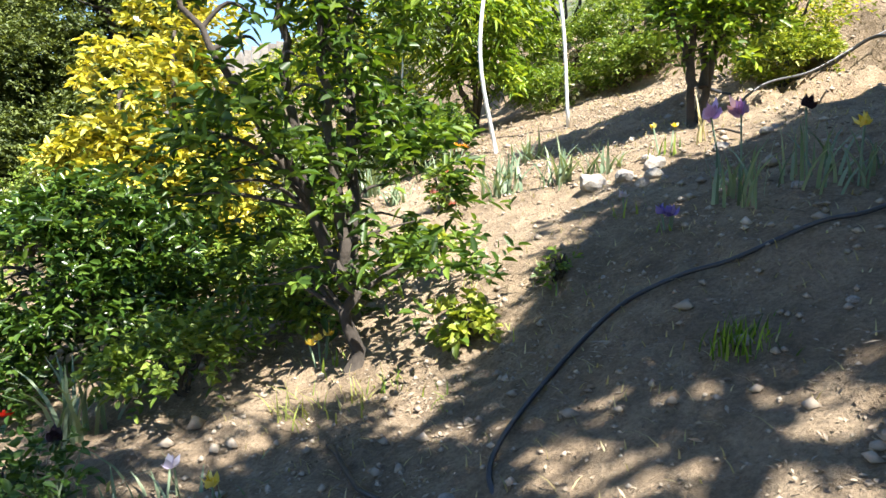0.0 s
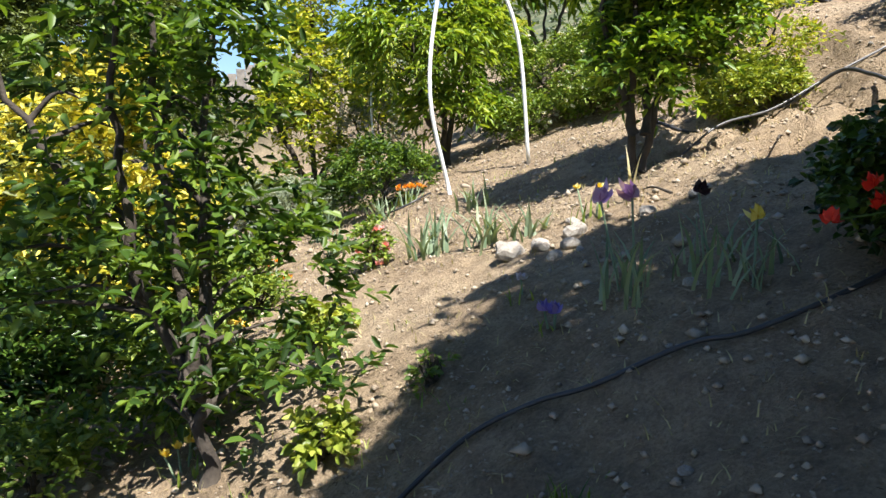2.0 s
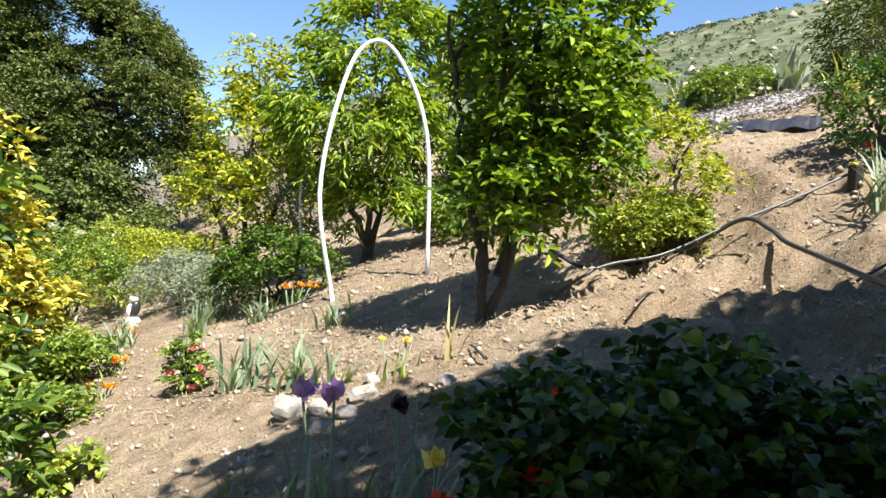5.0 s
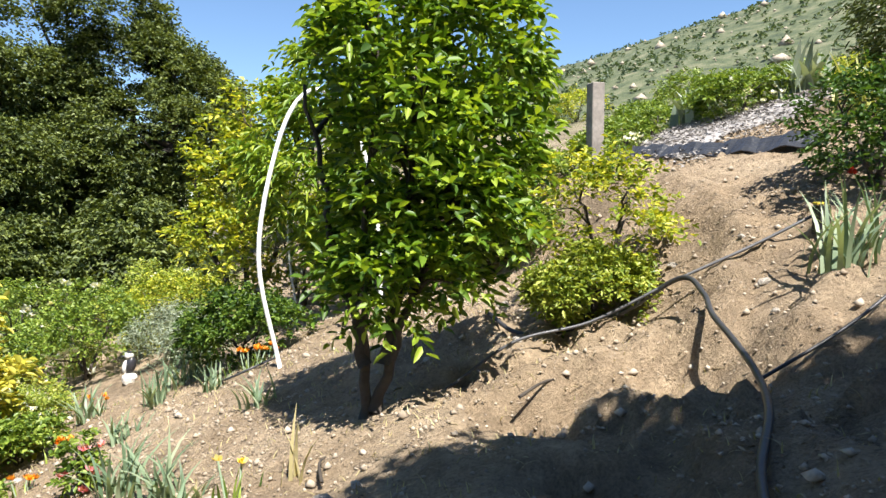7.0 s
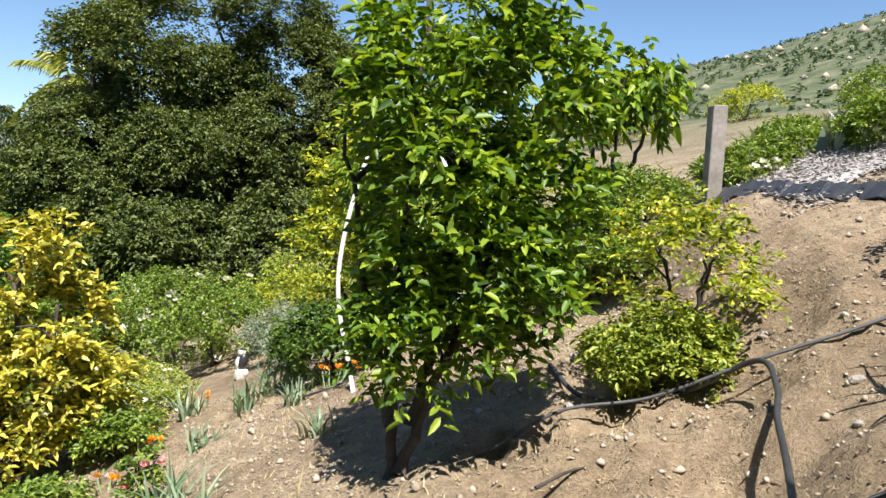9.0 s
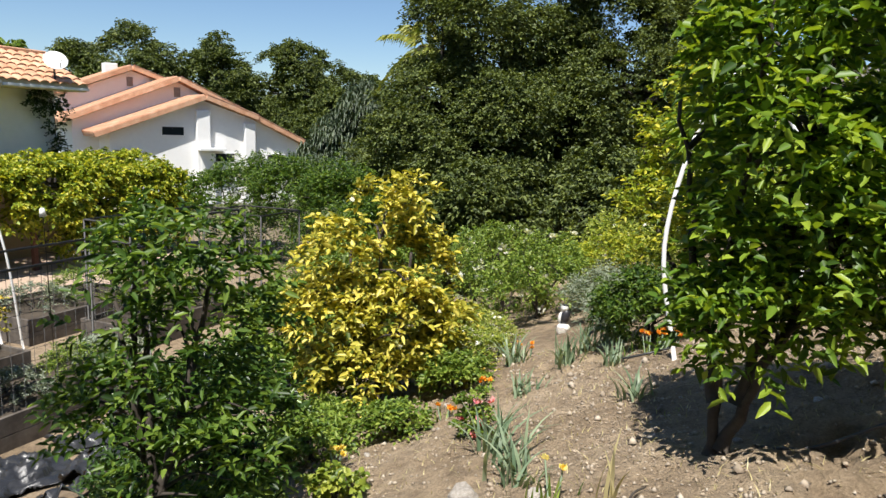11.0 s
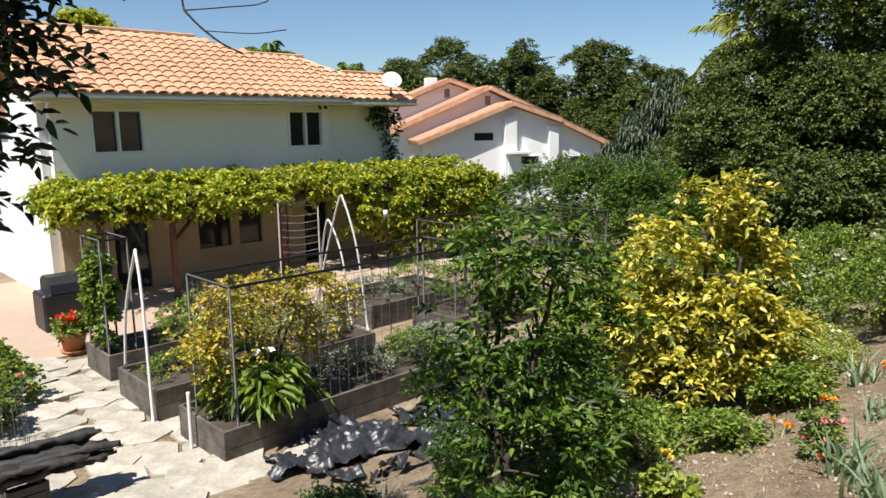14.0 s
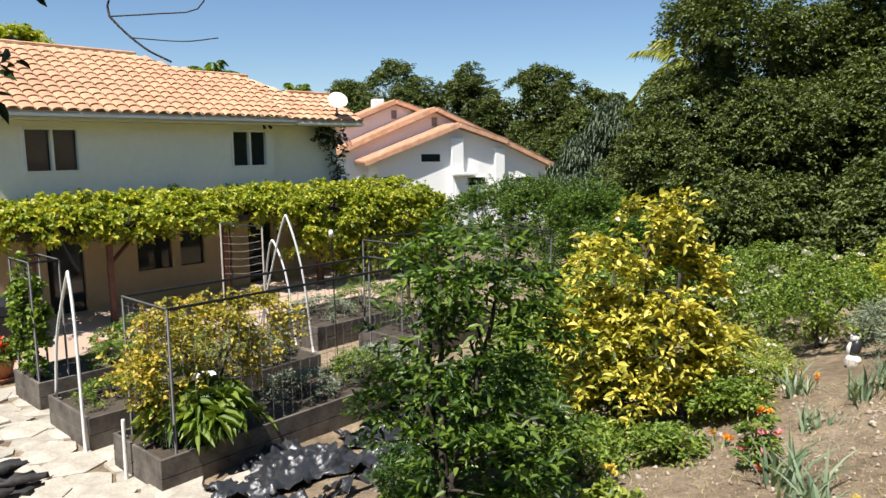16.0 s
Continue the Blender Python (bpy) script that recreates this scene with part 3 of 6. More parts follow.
TV, TF = tile_mesh()
tile_data = mesh_np("roof_tile", TV, TF)
tile_data.materials.append(M_TILE)
tile_data.polygons.foreach_set("use_smooth", [True] * len(tile_data.polygons))
slope_m = Matrix.Translation((EX, 0, EZ)) @ Matrix.Rotation(math.pi, 4, "Z") @ Matrix.Rotation(-math.atan(PITCH), 4, "Y")
roof = hpart("roof", boxbm(EX - 3.78, EX - 3.70, 4.4, 10.3, EZ + PITCH * 3.72, EZ + PITCH * 3.72 + 0.11, bev=0.03), M_TILE, label="rows of terracotta barrel tiles")
hpart("ridge_cap", boxbm(EX - 2.78, EX - 2.66, 11.5, 13.6, EZ + PITCH * 2.7, EZ + PITCH * 2.7 + 0.12, bev=0.03), M_TILE)
hpart("ridge_cap", boxbm(EX - 1.78, EX - 1.66, 14.4, 16.3, EZ + PITCH * 1.7, EZ + PITCH * 1.7 + 0.12, bev=0.03), M_TILE)
restV, restF, cnt = [], [], 0
rr = random.Random(3)
for c in range(36):
    y = 4.55 + c * 0.33
    drop = -0.05 if y > 13.45 else 0.0
    for r in range(12):
        run = r * 0.335
        if run + 0.2 > ridge_run(y) * SL:
            continue
        m = Matrix.Translation((0, 0, drop)) @ slope_m @ Matrix.Translation((run - 0.06, -y, 0.01)) @ pose(0, 0, 0, rr.uniform(-2, 2), rr.uniform(-1, 1), rr.uniform(-1.5, 1.5))
        if cnt < 300:
            part("roof_tile", tile_data, None, roof).matrix_basis = m
        else:
            restF.append(np.array(TF) + len(restV) * len(TV))
            restV.append([m @ Vector(v) for v in TV])
        cnt += 1
rest = part("roof_tiles", mesh_np("roof_tiles", np.array([list(v) for vs in restV for v in vs]), np.vstack(restF)), M_TILE_J, roof, smooth=True)
rest["kind"] = "stuff"
# satellite dish on the roof edge
dish = thing("satellite_dish", (EX - 0.15, 15.3, EZ + 0.1), "white round satellite dish on the tiled roof edge", "satellite dish")
bm = bmesh.new()
bmesh.ops.create_uvsphere(bm, u_segments=24, v_segments=12, radius=0.55)
bmesh.ops.delete(bm, geom=[v for v in bm.verts if v.co.z > -0.36], context="VERTS")
for v in bm.verts:
    v.co = Vector((v.co.x * 0.85, v.co.y * 0.85, (v.co.z + 0.55) * 0.6))
ob = part("reflector", bm, M_WHITE, dish, smooth=True, m=pose(0.05, 0, 0.48, 55, 0, 60))
ob.modifiers.new("thick", "SOLIDIFY").thickness = 0.015
part("mast", tubes([[(0, 0, -0.1), (0, 0, 0.45)]], [0.03], 8), M_IRON, dish)
part("feed_arm", tubes([[(0, 0, 0.3), (0.25, 0.0, 0.35), (0.42, -0.1, 0.55)]], [0.014], 6), M_IRON, dish)
fl = thing("floodlight", (EX - 0.3, 12.6, EZ - 0.22), "small dark twin floodlight under the eave", "lamp")
for dy in (-0.09, 0.09):
    part("lamp_head", tubes([[(0, dy, -0.02), (0.1, dy * 1.3, -0.09)]], [np.array([0.035, 0.055])], 8), M_IRON, fl)
part("base", boxbm(-0.05, 0.05, -0.06, 0.06, -0.03, 0.0), M_FRAME, fl)

# ---- neighbour's white house ----
nb_n, nb_u = Vector((0.85, -0.527, 0)), Vector((0.527, 0.85, 0))
NB = Matrix(((nb_u.x, -nb_n.x, 0, -22), (nb_u.y, -nb_n.y, 0, 28), (0, 0, 1, 0), (0, 0, 0, 1)))   # x along the front, y to the rear
house2 = thing("neighbour_house", (-22, 28, PATIO), "white stucco house with three stepped gables and tile roofs", "house")
H2 = Matrix.Translation((22, -28, -PATIO)) @ NB


def npart(name, bm, mat, label="", parent=None):
    p = parent or house2
    ob = part(name, bm, mat, p, label)
    ob.matrix_basis = H2 if p is house2 else Matrix.Identity(4)
    return ob


def prism(poly, y0, y1):
    """A polygon in x-z pulled along y."""
    bm = bmesh.new()
    a = [bm.verts.new((x, y0, z)) for x, z in poly]
    b = [bm.verts.new((x, y1, z)) for x, z in poly]
    bm.faces.new(a)
    bm.faces.new(b[::-1])
    for i in range(len(poly)):
        j = (i + 1) % len(poly)
        bm.faces.new((a[j], a[i], b[i], b[j]))
    bmesh.ops.recalc_face_normals(bm, faces=bm.faces)
    return bm


npart("front_wall", prism([(-3.2, -1.5), (6.4, -1.5), (6.4, 1.75), (3.8, 2.95), (1.2, 3.8), (-3.2, 2.05)], 0, 6), M_STUCCO2)
npart("middle_wall", prism([(-4.4, -1.5), (4.0, -1.5), (4.0, 3.2), (0.7, 4.75), (-4.4, 2.6)], 2.6, 9), M_STUCCO2)
npart("rear_wall", prism([(-4.2, -1.5), (1.6, -1.5), (1.6, 4.5), (-0.9, 5.35), (-4.2, 4.0)], 5.6, 12), M_STUCCO2)


def roof_slab(x0, z0, x1, z1, y0, y1, th=0.2):
    nn = Vector((-(z1 - z0), 0, x1 - x0)).normalized() * th
    return prism([(x0, z0), (x1, z1), (x1 + nn.x, z1 + nn.z), (x0 + nn.x, z0 + nn.z)], y0, y1)


for (x0, z0, x1, z1, y0, y1) in ((-3.9, 1.86, 1.24, 3.84, -0.55, 6), (1.24, 3.84, 3.9, 2.95, -0.55, 6), (3.7, 3.0, 7.0, 1.52, -0.45, 6),
                                 (-5.0, 2.4, 0.7, 4.8, 2.1, 9), (0.7, 4.8, 4.5, 3.1, 2.1, 9), (-4.6, 3.9, -0.9, 5.4, 5.2, 12), (-0.9, 5.4, 2.0, 4.4, 5.2, 12)):
    slab = npart("roof", roof_slab(x0, z0, x1, z1, y0, y1), M_TILE, "terracotta tile roof")
    ln = math.hypot(x1 - x0, z1 - z0)
    dx, dz = (x1 - x0) / ln, (z1 - z0) / ln
    lines = []
    for k in range(int((y1 - y0) / 0.33)):
        yy = y0 + 0.15 + k * 0.33
        lines.append([(x0 - dz * 0.21, yy, z0 + dx * 0.21), (x1 - dz * 0.21, yy, z1 + dx * 0.21)])
    for q in lines:
        part("roof_tile", tubes([q], [0.09], 6), M_TILE, slab)
for (a, b) in ((0.79, 1.5), (3.28, 3.87)):
    npart("pilaster", boxbm(a, b, -0.3, 0.05, -1.5, 3.3 if a < 2 else 2.75, bev=0.04), M_STUCCO2)
for (a, b, c, d) in ((-0.82, 0.23, 2.04, 2.44), (-3.05, -2.09, 0.87, 1.27), (1.79, 2.8, 0.74, 1.15), (4.59, 5.56, 0.75, 1.1)):
    w = npart("window", boxbm(a, b, -0.02, 0.03, c, d), M_DARKGLASS, "dark slit window")
    for q in ((a - 0.06, a, c - 0.06, d + 0.06), (b, b + 0.06, c - 0.06, d + 0.06), (a, b, d, d + 0.06), (a, b, c - 0.06, c)):
        part("window_frame", boxbm(q[0], q[1], -0.05, 0.02, q[2], q[3]), M_STUCCO2, w)
npart("door_canopy", boxbm(0.82, 2.16, -0.7, 0.0, 1.3, 1.45, bev=0.02), M_FRAME)
npart("door", boxbm(1.0, 1.7, -0.34, -0.3, -1.4, 1.2), M_FRAME)
for (x, z, y) in ((0.67, 4.23, 2.57), (-1.01, 4.77, 5.57)):
    v = npart("gable_vent", boxbm(x - 0.16, x + 0.16, y, y + 0.05, z - 0.25, z + 0.25), M_POST)
npart("chimney", boxbm(-2.1, -1.4, 6.5, 7.2, 4.6, 5.75, bev=0.03), M_STUCCO2)

# ---- pergola ----
pergola = thing("pergola", (-14.3, 10.5, PATIO), "dark timber pergola against the house under a vine", "pergola")
PP = Matrix.Translation((14.3, -10.5, -PATIO))
for y in (5.2, 6.9, 10.0, 13.2, 16.4):
    part("post", boxbm(-13.55, -13.42, y, y + 0.13, PATIO, 0.8, bev=0.01), M_REDWOOD, pergola).matrix_basis = PP
part("beam", boxbm(-13.56, -13.41, 4.9, 17.6, 0.8, 0.98, bev=0.01), M_BEAM, pergola).matrix_basis = PP
part("beam", boxbm(-15.34, -15.24, 4.9, 17.6, 0.8, 0.98, bev=0.01), M_BEAM, pergola).matrix_basis = PP
for k in range(22):
    y = 5.0 + k * 0.58
    part("rafter", boxbm(-15.3, -13.1, y, y + 0.05, 0.984, 1.1, bev=0.008), M_BEAM, pergola).matrix_basis = PP
part("brace", tubes([[(-13.48, 7.0, 0.1), (-13.48, 7.7, 0.8)]], [0.05], 6), M_REDWOOD, pergola).matrix_basis = PP

# ---- patio and yard ----
pat = part("patio", boxbm(-19, -10.6, -4.0, 18, PATIO - 0.1, PATIO + 0.05, bev=0.01), M_PATIO, None)
tagged(pat, "pinkish tan concrete patio beside the house", "patio", kind="structure")
paving = thing("paving", (-6.5, 2.6, PATIO), "irregular pale flagstones set in dry earth", "paving", kind="structure")
rs = random.Random(11)
for ix in range(13):
    for iy in range(8):
        cx, cy = -11.0 + ix * 0.62 + rs.uniform(-0.1, 0.1), 0.6 + iy * 0.62 + rs.uniform(-0.1, 0.1)
        if cx > -2.6 or (cx < -4.1 and cy > 3.3 and rs.random() < 0.35) or cy > 4.6:
            continue
        bm = bmesh.new()
        kk = rs.randint(6, 8)
        ring = [(math.cos(2 * math.pi * a / kk + rs.uniform(-0.25, 0.25)) * rs.uniform(0.34, 0.42), math.sin(2 * math.pi * a / kk) * rs.uniform(0.34, 0.42)) for a in range(kk)]
        hgt = rs.uniform(0.015, 0.05)
        lo = [bm.verts.new((x * 1.03, y * 1.03, -0.05)) for x, y in ring]
        hi = [bm.verts.new((x, y, hgt)) for x, y in ring]
        bm.faces.new(hi)
        for a in range(kk):
            bm.faces.new((lo[a], lo[(a + 1) % kk], hi[(a + 1) % kk], hi[a]))
        part("flagstone", bm, M_FLAG, paving, m=pose(cx + 6.5, cy - 2.6, lz(cx, cy) - PATIO, rs.uniform(-2, 2), rs.uniform(-2, 2), 0))
for (x, y, w, d, r) in ((-8.7, 2.75, 0.9, 0.6, 8), (-9.5, 2.7, 0.9, 0.55, 4), (-10.2, 3.0, 0.8, 0.6, 0)):
    part("paver", boxbm(-w / 2, w / 2, -d / 2, d / 2, 0, 0.09, bev=0.012), M_FLAG, paving, m=pose(x + 6.5, y - 2.6, 0.0, 0, 0, r))

# black sheet lying crumpled beside the front bed, torn at its rim
SX, SY = np.meshgrid(np.linspace(-4.2, -1.5, 90), np.linspace(3.5, 8.8, 200), indexing="ij")
SQ = list(zip(SX.ravel(), SY.ravel()))
fold = np.array([1 - abs(noise.noise(Vector((a * 2.2, b * 2.2, 1.0)))) * 2.2 for a, b in SQ]).reshape(SX.shape)
crease = np.array([abs(noise.noise(Vector((a * 6.0 + 0.4 * b, b * 5.0, 3.0)))) for a, b in SQ]).reshape(SX.shape)
tear = np.array([noise.noise(Vector((a * 1.1, b * 1.1, 8.0))) + 0.5 * noise.noise(Vector((a * 3.1, b * 3.1, 6.0))) for a, b in SQ]).reshape(SX.shape)
rim = np.minimum(np.minimum(SX + 4.2, -1.5 - SX), np.minimum(SY - 3.5, 8.8 - SY))
SZ = land(SX, SY) + 0.03 + 0.12 * np.clip(fold, 0, 1) ** 3 + 0.13 * crease
k0 = (np.arange(89)[:, None] * 200 + np.arange(199)[None]).ravel()
keep = (tear + 0.42 * smooth(0.0, 0.6, rim) > 0.26).ravel()[k0]
k0 = k0[keep]
sheet = part("plastic_sheet", mesh_np("plastic_sheet", np.stack([SX, SY, SZ], -1).reshape(-1, 3), np.stack([k0, k0 + 200, k0 + 201, k0 + 1], 1)), M_FABRIC, None)
sheet.modifiers.new("thick", "SOLIDIFY").thickness = 0.006
tagged(sheet, "crumpled torn black plastic sheet lying beside the raised bed", "plastic sheet")

# ---- raised beds ----


def raised_bed(x0, x1, y0, y1, hgt, label):
    b = thing("raised_bed", ((x0 + x1) / 2, (y0 + y1) / 2, PATIO), label, "raised bed", "raised garden beds")
    cx, cy = (x0 + x1) / 2, (y0 + y1) / 2
    a, c, t = (x1 - x0) / 2, (y1 - y0) / 2, 0.045
    for k in range(2):
        za, zb = k * hgt / 2 + 0.003 - 0.05 * (k == 0), (k + 1) * hgt / 2 - 0.003
        part("board", boxbm(a - t, a, -c, c, za, zb, bev=0.006), M_BOARD, b)
        part("board", boxbm(-a, -a + t, -c, c, za, zb, bev=0.006), M_BOARD, b)
        part("board", boxbm(-a + t, a - t, -c, -c + t, za, zb, bev=0.006), M_BOARD, b)
        part("board", boxbm(-a + t, a - t, c - t, c, za, zb, bev=0.006), M_BOARD, b)
    for sx in (-1, 1):
        for sy in (-1, 1):
            part("corner_post", boxbm(sx * (a - 0.11) - 0.04, sx * (a - 0.11) + 0.04, sy * (c - 0.11) - 0.04, sy * (c - 0.11) + 0.04, -0.05, hgt - 0.05, bev=0.006), M_BOARD, b)
    part("soil", boxbm(-a + t, a - t, -c + t, c - t, 0.0, hgt - 0.09), M_POTSOIL, b)
    return b


BEDH = 0.5
BEDS = [(-5.55, -4.23, 3.51, 8.2), (-7.8, -6.3, 3.5, 7.6), (-9.65, -8.5, 3.6, 7.4), (-9.7, -7.85, 8.75, 11.6), (-7.2, -5.9, 9.3, 12.6), (-6.0, -4.6, 12.9, 15.6)]
for b in BEDS:
    raised_bed(*b, BEDH, "weathered dark plank raised bed filled with soil")


def pipe_arch(pts, r, label, name="pipe_hoop", mat=None):
    c = np.asarray(pts, float)
    ob = part(name, tubes([bez(pts, 40)], [r], 8), mat or M_PVC, None, smooth=True)
    return tagged(ob, label, "plastic pipe")


Z0 = PATIO + 0.0
pipe_arch([(-6.27, 3.42, Z0), (-6.5, 3.5, 0.3), (-6.75, 3.56, 0.98), (-6.95, 3.6, 0.95), (-7.5, 3.6, 0.0), (-7.75, 3.6, -1.0)], 0.022, "white plastic pipe hoop bent over a raised bed")
pipe_arch([(-7.83, 8.6, Z0), (-7.84, 8.4, 0.3), (-8.1, 8.3, 1.3), (-8.3, 8.3, 1.28), (-9.0, 8.4, 0.0), (-9.6, 8.5, -1.2)], 0.022, "white plastic pipe hoop bent over a raised bed")
pipe_arch([(-8.4, 8.6, Z0), (-8.5, 8.5, 0.0), (-8.8, 8.45, 0.75), (-9.0, 8.45, 0.74), (-9.6, 8.7, -0.2), (-10.2, 9.0, -1.3)], 0.022, "white plastic pipe hoop bent over a raised bed")
pipe_arch([(-5.0, 3.42, PATIO), (-5.0, 3.43, PATIO + 0.85)], 0.025, "short white plastic pipe standing beside a raised bed", "pipe_stub")


def cage(x0, x1, y0, y1, ztop, label, mesh_sides=True):
    """A tube frame over a bed with wire netting on it."""
    c = thing("garden_cage", ((x0 + x1) / 2, (y0 + y1) / 2, PATIO), label, "garden cage")
    a, b, h = (x1 - x0) / 2, (y1 - y0) / 2, ztop - PATIO
    for sx in (-1, 1):
        for sy in (-1, 1):
            part("post", tubes([[(sx * a, sy * b, 0), (sx * a, sy * b, h)]], [0.02], 6), M_IRON, c)
        part("rail", tubes([[(sx * a, -b, h), (sx * a, b, h)]], [0.02], 6), M_IRON, c)
    for sy in (-1, 1):
        part("rail", tubes([[(-a, sy * b, h), (a, sy * b, h)]], [0.02], 6), M_IRON, c)
    lines = []
    for z in np.arange(0.6, h, 0.16):
        lines.append([(-a, -b, z), (a, -b, z)])
        if mesh_sides:
            lines.append([(a, -b, z), (a, b, z)])
    for x in np.arange(-a, a, 0.16):
        lines.append([(x, -b, 0.5), (x, -b, h)])
    if mesh_sides:
        for y in np.arange(-b, b, 0.16):
            lines.append([(a, y, 0.5), (a, y, h)])
    part("netting", tubes(lines, [0.003] * len(lines), 6), M_IRON, c)
    return c


cage(-5.5, -4.3, 3.75, 8.1, 0.86, "dark steel tube cage with wire netting over a raised bed")
cage(-9.5, -8.6, 3.65, 4.1, 1.0, "narrow wire trellis with climbing beans on it", False)
cage(-7.4, -5.8, 12.9, 14.4, 0.72, "dark steel tube cage over a raised bed")
cage(-7.1, -6.0, 9.4, 12.4, 0.9, "dark steel tube cage with wire netting over a raised bed")
gate = thing("wire_gate", (-11.2, 8.6, PATIO + 0.05), "leaning grey steel gate panel with wire bars", "gate")
for q in ([(0, 0, 1.2), (0, 0, 2.45)], [(0.2, 1.0, 1.2), (0.2, 1.0, 2.3)], [(0, 0, 2.45), (0.2, 1.0, 2.3)], [(0, 0, 0), (0, 0, 1.2)], [(0.2, 1.0, 0), (0.2, 1.0, 1.2)]):
    part("frame", tubes([q], [0.02], 6), M_POST, gate)
for k in range(6):
    z = 1.25 + k * 0.18
    part("bar", tubes([bez([(0, 0, z), (0.1, 0.5, z - 0.06), (0.2, 1.0, z - 0.02)], 8)], [0.007], 6), M_POST, gate)

# ---- yard objects ----
bbq = thing("barbecue", (-12.9, 4.3, PATIO + 0.05), "barbecue under a black vinyl cover on the patio", "barbecue")
bm = boxbm(-0.4, 0.4, -0.62, 0.62, 0.0, 0.82, bev=0.05)
part("cover", bm, M_COVER, bbq)
part("hood", prism([(-0.4, 0.8), (0.4, 0.8), (0.36, 1.0), (0.2, 1.14), (-0.15, 1.16), (-0.36, 1.05)], -0.45, 0.45), M_COVER, bbq)


def lathe(profile, seg=20):
    V, F = [], []
    for r, z in profile:
        V += [(r * math.cos(2 * math.pi * k / seg), r * math.sin(2 * math.pi * k / seg), z) for k in range(seg)]
    for i in range(len(profile) - 1):
        for k in range(seg):
            F.append((i * seg + k, i * seg + (k + 1) % seg, (i + 1) * seg + (k + 1) % seg, (i + 1) * seg + k))
    return mesh_np("lathe", V, F)


pot = thing("flower_pot", (-10.75, 3.7, PATIO + 0.06), "terracotta pot of scarlet geraniums on the patio", "flower pot")
part("pot", lathe([(0.0, 0.02), (0.17, 0.02), (0.25, 0.34), (0.28, 0.34), (0.28, 0.4), (0.24, 0.4), (0.22, 0.33), (0.0, 0.33)]), M_TERRA, pot, smooth=False)
part("saucer", lathe([(0.0, 0.0), (0.22, 0.0), (0.25, 0.05), (0.22, 0.04), (0.0, 0.02)]), M_TERRA, pot)
rg = np.random.default_rng(5)
a, d = in_blobs([(0, 0, 0.5, 0.3, 0.3, 0.18)], 160, rg)
p, ld = sprigs(a, d, 5, 0.12, rg)
part("foliage", leaf_mesh(p, ld, 0.07, 0.06, rg), L_MIX, pot)
for k in range(14):
    th = k * 2.4
    part("blossom", blossom(0.15, P_RED), None, pot, "scarlet flower cluster", m=pose(math.cos(th) * 0.26 * (k / 14) ** 0.5, math.sin(th) * 0.26 * (k / 14) ** 0.5, 0.62 + 0.06 * math.sin(k * 3), 0, 0, k * 40))


def bucket(x, y):
    b = thing("bucket", (x, y, lz(x, y)), "white plastic bucket standing on the paving", "bucket", "white buckets")
    part("body", lathe([(0.0, 0.01), (0.125, 0.0), (0.15, 0.36), (0.157, 0.36), (0.157, 0.375), (0.14, 0.375), (0.12, 0.02), (0.0, 0.02)]), M_WHITE, b, smooth=False)
    for z in (0.27, 0.31):
        part("rim", lathe([(0.145, z), (0.16, z), (0.16, z + 0.012), (0.146, z + 0.012)]), M_WHITE, b)
    part("handle", tubes([bez([(0.155, 0, 0.31), (0.1, 0.14, 0.2), (-0.1, 0.14, 0.2), (-0.155, 0, 0.31)], 16)], [0.004], 6), M_IRON, b)


bucket(-6.9, 0.78)
bucket(-6.72, 1.15)
roll = thing("wire_mesh_roll", (-6.86, 1.75, PATIO), "loose upright roll of rusty wire mesh", "wire mesh")
lines = [[(0.2 * math.cos(a), 0.2 * math.sin(a), 0), (0.2 * math.cos(a), 0.2 * math.sin(a), 0.95)] for a in np.linspace(0, 5.6, 10)]
lines += [[(0.2 * math.cos(a), 0.2 * math.sin(a), z) for a in np.linspace(0, 5.6, 16)] for z in np.linspace(0.05, 0.95, 7)]
part("wire", tubes(lines, [0.004] * len(lines), 6), M_IRON, roll)
rl = random.Random(5)
for k in range(9):
    row, col = k // 4, k % 4
    ox, zz = -5.45 + col * 0.15 + row * 0.07, lz(-4.9, 1.0) + 0.5 + row * 0.11
    a, e = -0.5 + rl.uniform(-0.2, 0.1), 2.25 + rl.uniform(-0.35, 0.1)
    pts = bez([(ox + 0.30 * (y + 0.5) / 1.4 * 0.9 + rl.uniform(-.02, .02), y, zz + rl.uniform(-.015, .02)) for y in np.linspace(a, e, 7)], 36)
    me = tubes([pts], [0.075 * np.minimum(1, 0.45 + np.minimum(np.arange(len(pts)), np.arange(len(pts))[::-1]) * 0.2)], 6)
    co = np.empty(len(me.vertices) * 3, np.float32)
    me.vertices.foreach_get("co", co)
    co = co.reshape(-1, 3)
    ctr = np.repeat(np.asarray(pts)[:, 2], 6) if len(co) == 6 * len(pts) else np.full(len(co), zz)
    co[:, 2] = ctr + (co[:, 2] - ctr) * 0.62
    co += np.random.default_rng(60 + k).normal(0, 0.015, co.shape) * np.array([1, 2.0, 1])
    me.vertices.foreach_set("co", co.ravel())
    lg = part("log", me, M_LOG, None)
    tagged(lg, "charred black split log on a stack above crates", "log", "stacked logs")
